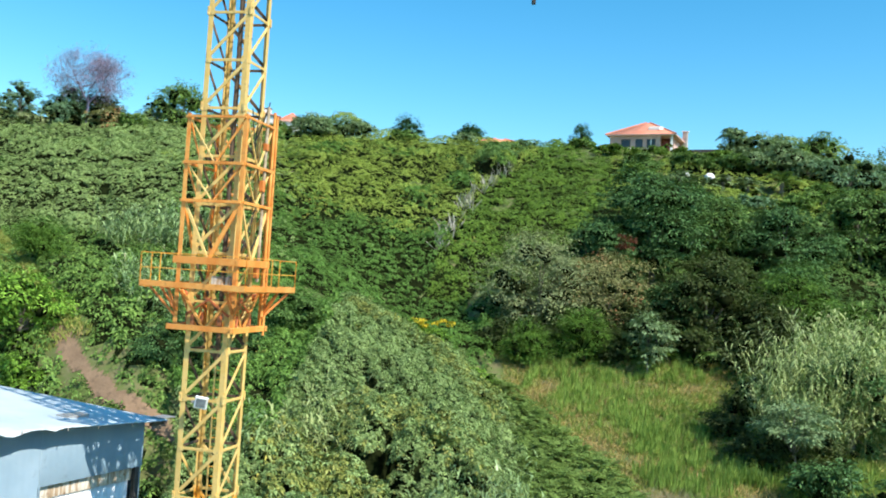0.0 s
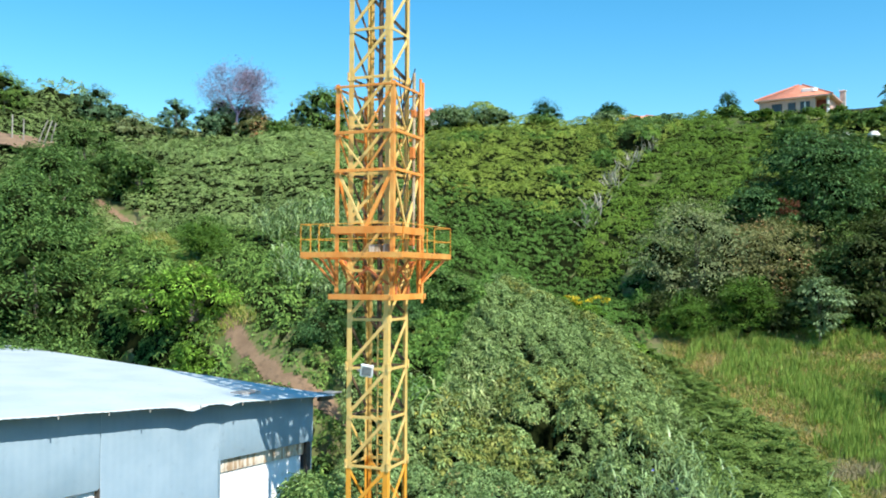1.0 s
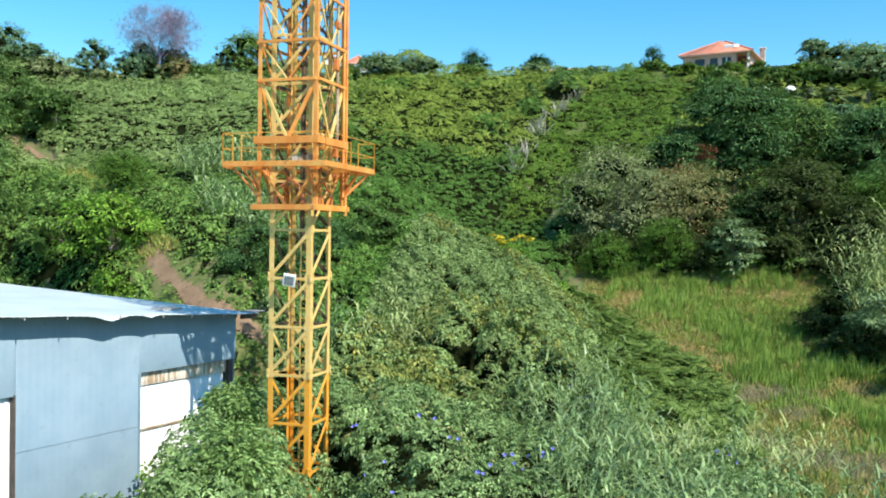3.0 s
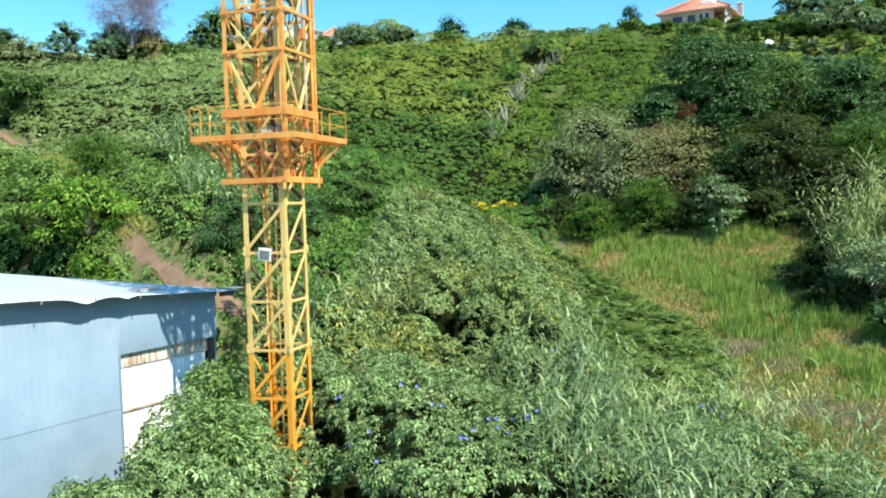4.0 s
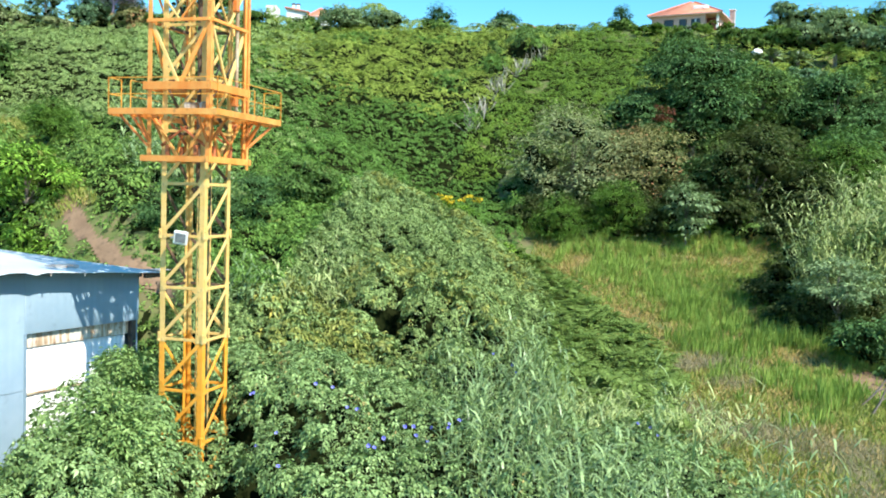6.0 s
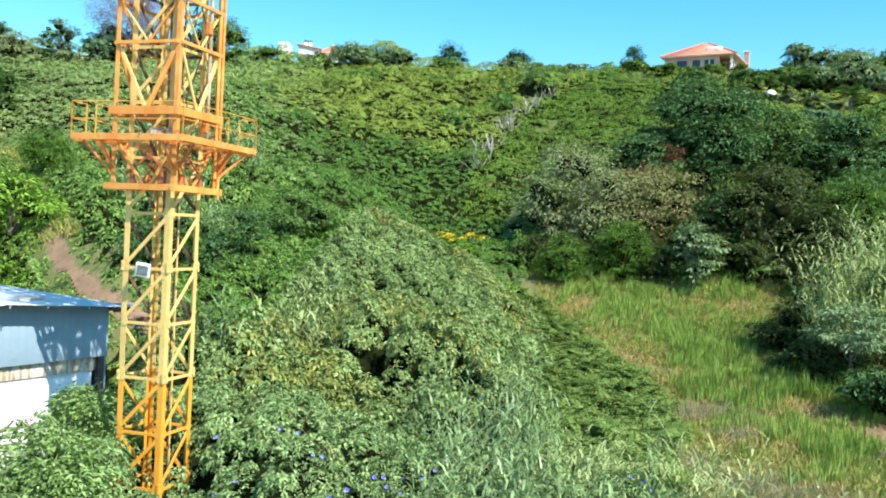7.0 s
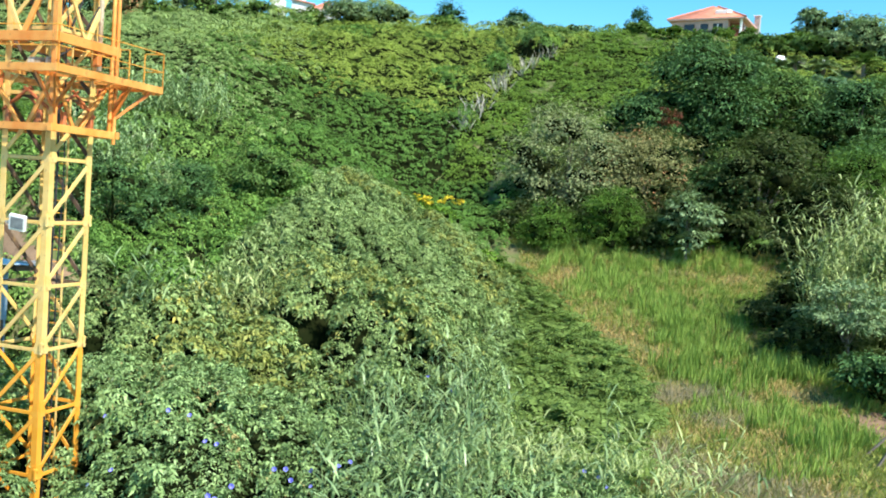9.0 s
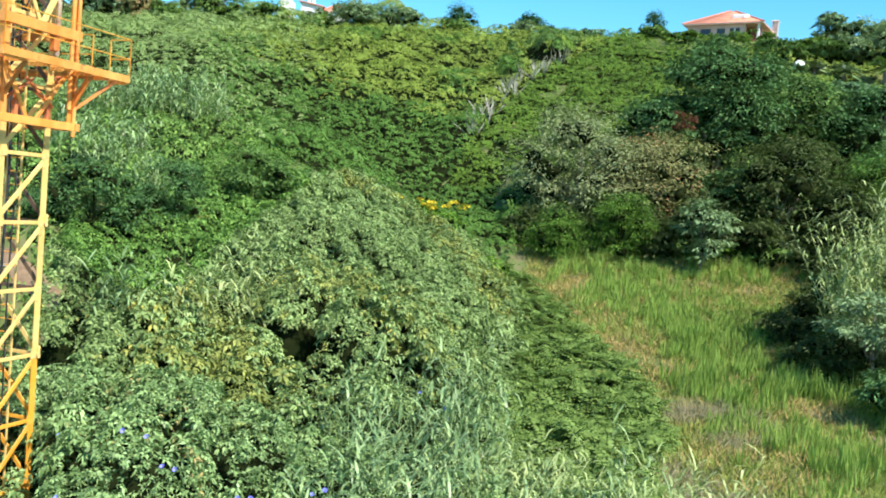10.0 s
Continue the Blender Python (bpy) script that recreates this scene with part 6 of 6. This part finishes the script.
part("housing", (box_bm(-0.19, 0.19, -0.05, 0.05, -0.19, 0.19, 0.015), M_WHITEPL), flood, m=pose(0, 0, 0, 18, 9, 0))
part("lamp_glass", (box_bm(-0.14, 0.14, -0.062, -0.045, -0.13, 0.14, 0.004), M_LENS), flood, "grey lamp glass", m=pose(0, 0, 0, 18, 9, 0))
part("clamp", (box_bm(-0.30, -0.10, 0.02, 0.28, -0.03, 0.03, 0.005), M_GALV), flood)

# ---- shed ----
shed = new("shed")
shed.matrix_basis = pose(-9.99, 30.86, 0, 0, 0, math.degrees(math.atan2(0.8986, 0.4388)))
tagged(shed, "light blue-grey corrugated metal shed with a pale roof", "shed")


def roof_z(x, y):
    return 4.93 - 0.058 * x + 0.030 * y


def rib(u, pitch, depth):
    """Trapezoid corrugation."""
    f = (u / pitch) % 1.0
    return depth * min(1.0, max(0.0, 4.0 * abs(f - 0.5) - 0.5))


def sheet_wall(x0, x1, zlo, zhi_f, y=0.0, pitch=0.25, depth=0.004, th=0.03):
    """A corrugated sheet standing along x, with thickness."""
    n = int((x1 - x0) / (pitch / 8))
    rows = []
    for k in range(n + 1):
        x = x0 + (x1 - x0) * k / n
        d = y - rib(x, pitch, depth)
        zt = zhi_f(x)
        rows.append([(x, d, zlo), (x, d, zt), (x, y + th, zt), (x, y + th, zlo)])
    V = np.array(rows).reshape(-1, 3)
    F = []
    for k in range(n):
        a, b = k * 4, k * 4 + 4
        F += [(a, b, b + 1, a + 1), (a + 1, b + 1, b + 2, a + 2), (a + 2, b + 2, b + 3, a + 3)]
    F += [(0, 1, 2, 3), (n * 4 + 3, n * 4 + 2, n * 4 + 1, n * 4)]
    return V, np.array(F)


eave = lambda x: roof_z(x, 0) - 0.06
DOOR_T = lambda x: 3.33 + 0.02 * x
for nm, x0, x1, zlo, zf in (("wall_sheet", -4.33, 0.0, 3.25, eave), ("wall_sheet", -8.62, -4.33, -1.4, eave), ("wall_sheet", -12.4, -8.62, 3.14, eave), ("wall_sheet", -26, -12.4, -1.4, eave)):
    part(nm, mesh_np(nm, *sheet_wall(x0, x1, zlo, zf), M_SHED), shed)
part("end_wall", (box_bm(-0.06, 0.0, 0.05, 22, -1.4, 4.8), M_SHED), shed)
part("back_wall", (box_bm(-26, 0.0, 22, 22.06, -1.4, 5.4), M_SHED), shed)
part("end_wall", (box_bm(-26.06, -26, 0.05, 22, -1.4, 6.2), M_SHED), shed)
# roof sheets, overhanging the eave, with a sprung dent
n_x, n_y = 26 * 16, 24
OVER = 0.62
gx_, gy_ = np.linspace(-26.3, 0.55, n_x), np.concatenate([np.linspace(-OVER, 0.9, 6), np.linspace(1.5, 22.4, n_y - 6)])
X, Y = np.meshgrid(gx_, gy_, indexing='ij')
ribs = np.array([rib(x, 0.25, 0.013) for x in gx_])[:, None]
dent = -0.16 * np.exp(-((X + 5.9) / 0.45) ** 2) * smooth((0.3 - Y) / 0.9) - 0.07 * np.exp(-((X + 4.4) / 0.2) ** 2) * smooth((0.3 - Y) / 0.9)
Zr = 4.93 - 0.058 * X + 0.030 * Y + ribs + dent + 0.006 * np.sin(X * 3.1) * smooth((0.5 - Y) / 1.0)
V = np.stack([X, Y, Zr], axis=2).reshape(-1, 3)
a = np.arange(n_x * n_y).reshape(n_x, n_y)
F = np.stack([a[:-1, :-1], a[1:, :-1], a[1:, 1:], a[:-1, 1:]], axis=2).reshape(-1, 4)
roof = part("roof", mesh_np("roof", V, F, M_ROOF), shed, "pale weathered corrugated roof sheets")
sol = roof.modifiers.new("thickness", 'SOLIDIFY')
sol.thickness, sol.offset = 0.012, -1
part("roof_vent", (box_bm(-2.6, -1.7, 0.9, 1.5, 5.05, 5.17, 0.02), M_GALV), roof, "grey rusted roof hatch")
part("rafter_end", (box_bm(0.0, 0.75, -0.35, -0.2, 4.70, 4.86, 0.01), M_DARKWOOD), shed)
part("rafter_end", (box_bm(0.0, 0.6, 0.5, 0.7, 4.66, 4.84, 0.01), M_DARKWOOD), shed)
part("ridge_scrap", (box_bm(0.3, 1.0, -0.5, 0.1, 4.93, 4.96, 0.01), M_GALV), shed, "bent scrap of roof sheet")
# doors
door = part("sliding_door", mesh_np("sliding_door", *sheet_wall(-4.30, -0.42, -1.4, lambda x: 3.12, 0.22, 0.2, 0.018), M_DOOR), shed, "white corrugated sliding door")
part("door_rail", (box_bm(-4.30, -0.42, 0.14, 0.195, 1.33, 1.40, 0.006), M_RUSTY), door)
part("door_head", mesh_np("door_head", *sheet_wall(-4.30, -0.30, 2.80, lambda x: 3.6, 0.16, 0.2, 0.018), M_STREAK), shed, "rust-streaked sheet above the door")
part("door_jamb", (box_bm(-4.36, -4.28, -0.035, 0.2, -1.4, 3.27, 0.005), M_SHED), shed)
part("corner_post", (box_bm(-0.28, -0.08, 0.02, 0.2, -1.4, 4.8, 0.01), M_DARKWOOD), shed)
part("side_door", mesh_np("side_door", *sheet_wall(-12.4, -8.69, -1.4, lambda x: 3.12, 0.16, 0.2, 0.018), M_DOOR), shed, "white sheet door at the second opening")
part("door_jamb", (box_bm(-8.68, -8.63, -0.035, 0.2, -1.4, 3.18, 0.005), M_DARKWOOD), shed)
part("wall_seam", (box_bm(-8.6, -4.4, -0.014, -0.006, 1.53, 1.548), M_SHED), shed)
rng3 = np.random.default_rng(3)
clip_me = bm_mesh("roof_clip", box_bm(-0.02, 0.02, -0.02, 0.0, -0.09, 0.02), M_GALV)
for k in range(12):
    xx = -1.0 - 1.55 * k + rng3.uniform(-0.3, 0.3)
    part("roof_clip", clip_me, shed, m=Matrix.Translation((xx, -OVER - 0.01, roof_z(xx, -OVER) - 0.01)))

V, F = grid_arrays(np.linspace(0, 1.2, 12), np.linspace(0, 1.1, 9), lambda X, Y: 0.12 * np.sin(X * 4 + Y * 3) + 0.08 * np.sin(Y * 6))
tarp = new("shade_cloth", mesh_np("shade_cloth", V, F, M_CABLE))
tarp.matrix_basis = pose(-17.9, 38.6, gz(-17.4, 38.6) - 0.1, 80, 0, 20)
tagged(tarp, "torn black shade cloth hanging behind the shed", "cloth")

# ---- houses on the ridge ----
def window_unit(house, x, z, w, h, y=0.0, mat=None):
    fr = part("window", (box_bm(x - w / 2, x + w / 2, y - 0.06, y + 0.02, z, z + h, 0.01), M_DARKWOOD), house)
    part("pane", (box_bm(x - w / 2 + 0.08, x + w / 2 - 0.08, y - 0.075, y - 0.055, z + 0.08, z + h - 0.08), mat or M_WINDOW), fr)
    part("sill", (box_bm(x - w / 2 - 0.08, x + w / 2 + 0.08, y - 0.16, y, z - 0.07, z - 0.005), M_WHITEWALL), fr)


def hip_roof(parent, x0, x1, y0, y1, z, rise, rows=16):
    """Hipped roof laid with rows of tiles, each row a little step."""
    cx0, cx1 = x0 + (y1 - y0) / 2, x1 - (y1 - y0) / 2
    if cx0 > cx1:
        cx0 = cx1 = (x0 + x1) / 2
    cyy = (y0 + y1) / 2
    V, F = [], []
    for k in range(rows):
        for f, lift in ((k / rows, 0.05), ((k + 1) / rows, 0.02)):
            zz = z + rise * f + lift
            V += [(x0 + (cx0 - x0) * f, y0 + (cyy - y0) * f, zz), (x1 + (cx1 - x1) * f, y0 + (cyy - y0) * f, zz), (x1 + (cx1 - x1) * f, y1 + (cyy - y1) * f, zz), (x0 + (cx0 - x0) * f, y1 + (cyy - y1) * f, zz)]
        o = k * 8
        for i in range(4):
            j = (i + 1) % 4
            F.append((o + i, o + j, o + 4 + j, o + 4 + i))
            if k:
                F.append((o - 4 + i, o - 4 + j, o + j, o + i))
    roof_ob = part("roof", mesh_np("roof", np.array(V), np.array(F), M_TILE), parent, "orange clay tiled hip roof")
    part("soffit", (box_bm(x0 + 0.02, x1 - 0.02, y0 + 0.02, y1 - 0.02, z - 0.10, z + 0.04), M_PINK), parent)
    for p, q in (((x0, y0), (cx0, cyy)), ((x1, y0), (cx1, cyy))):
        part("hip_tiles", mesh_np("hip_tiles", *tube_arrays([(p[0], p[1], z + 0.06), ((p[0] + q[0]) / 2, (p[1] + q[1]) / 2, z + rise / 2 + 0.06), (q[0], q[1], z + rise + 0.06)], [0.11] * 3, 6), M_TILE), roof_ob)


house = new("house")
house.matrix_basis = pose(20.54, 118.32, 29.0, 0, 0, -25)
tagged(house, "pink rendered house with an orange tiled hip roof", "house")
part("wall", (box_bm(0.5, 7.1, 0.5, 8.4, -1.2, 2.7), M_PINK), house)
part("wall", (box_bm(7.1, 8.7, 2.3, 8.4, -1.2, 2.7), M_PINK), house)
part("porch_wall", (box_bm(7.1, 8.7, 2.22, 2.296, 0.4, 2.5), M_REDWOOD), house, "dark red-brown wall inside the porch")
part("porch_pillar", (box_bm(8.62, 8.9, 0.5, 0.78, -1.2, 2.7, 0.02), M_WHITEWALL), house)
part("porch_pillar", (box_bm(7.1, 7.3, 0.45, 0.65, -1.2, 2.7, 0.02), M_PINK), house)
part("porch_rail", (box_bm(7.3, 8.62, 0.5, 0.62, -1.2, 0.9), M_REDWOOD), house)
part("plinth", (box_bm(0.4, 7.2, 0.38, 0.5, -1.2, 0.3), M_WHITEWALL), house)
for x, w in ((2.7, 1.25), (4.5, 0.95), (6.1, 1.15)):
    window_unit(house, x, 1.0, w, 1.2, y=0.5)
part("shutter", (box_bm(6.02, 6.18, 0.40, 0.42, 1.05, 2.15), M_WHITEWALL), house)
hip_roof(house, 0.0, 9.41, 0.0, 8.9, 2.75, 2.35)
tank = part("water_tank", (box_bm(5.4, 6.9, 1.5, 2.2, 3.55, 4.05, 0.08), M_WHITEWALL), house, "white water tank and dish on the roof")
bm = bmesh.new()
bmesh.ops.create_cone(bm, cap_ends=True, segments=14, radius1=0.08, radius2=0.27, depth=0.10, matrix=Matrix.Translation((7.2, 1.3, 3.75)) @ Euler((1.1, 0.2, 0.3)).to_matrix().to_4x4())
part("dish", (bm, M_WHITEWALL), tank)
ch = part("chimney", (box_bm(9.0, 9.65, 6.6, 7.3, -0.5, 4.2, 0.02), M_STONE), house)
part("chimney_cap", (box_bm(8.9, 9.75, 6.5, 7.4, 4.2, 4.32, 0.02), M_WHITEWALL), ch)
part("garden_wall", (box_bm(-2.4, 0.4, 1.6, 1.8, -1.6, 1.35, 0.02), M_WHITEWALL), house)
part("lean_to", (box_bm(-1.4, 0.5, 2.2, 5.0, -1.2, 1.75, 0.02), M_WHITEWALL), house)
part("dark_fence", (box_bm(9.7, 15.0, 7.6, 7.7, -0.6, 1.9), M_DARKWOOD), house)

white = new("white_house")
white.matrix_basis = pose(-26.4, 118.0, gz(-24, 118) + 0.9, 0, 0, 5)
tagged(white, "white house with an orange roof half hidden behind the ridge", "house")
part("wall", (box_bm(0, 2.7, 0, 5, -1.8, 1.95), M_WHITEWALL), white)
slab = part("roof", (box_bm(-0.25, 3.0, -0.3, 5.2, -0.06, 0.06, 0.01), M_TILE), white, "brownish mono-pitch roof", m=pose(0, 0, 2.3, 0, 9, 0))
gable = bmesh.new()
tri = [gable.verts.new(p) for p in ((0, 0, 1.95), (2.7, 0, 1.95), (0, 0, 2.3), (0, 5, 1.95), (2.7, 5, 1.95), (0, 5, 2.3))]
for f in ((0, 1, 2), (3, 5, 4), (0, 2, 5, 3), (1, 4, 5, 2), (0, 3, 4, 1)):
    gable.faces.new([tri[k] for k in f])
part("gable", (gable, M_WHITEWALL), white)
for x in (0.75, 1.35):
    pot = part("chimney", (box_bm(x - 0.17, x + 0.17, 1.0, 1.4, 1.9, 2.95, 0.02), M_WHITEWALL), white)
    part("chimney_cap", (box_bm(x - 0.25, x + 0.25, 0.92, 1.48, 2.95, 3.08, 0.02), M_DARKWOOD), pot)
part("wall", (box_bm(-2.9, -1.5, 1.0, 4, -1.8, 2.75), M_WHITEWALL), white)
hip_roof(white, 2.75, 5.7, 0.4, 5.0, 1.45, 1.4, 8)
part("wall", (box_bm(3.0, 5.4, 0.7, 4.7, -1.8, 1.4), M_WHITEWALL), white)

low_house = new("low_house")
low_house.matrix_basis = pose(4.0, 121.0, gz(5, 121) + 0.1, 0, 0, 0)
tagged(low_house, "low house with a reddish roof behind the skyline", "house")
part("wall", (box_bm(0, 5.2, 0, 4, -0.6, 1.2), M_PINK), low_house)
hip_roof(low_house, -0.4, 5.6, -0.4, 4.4, 1.2, 0.8, 6)
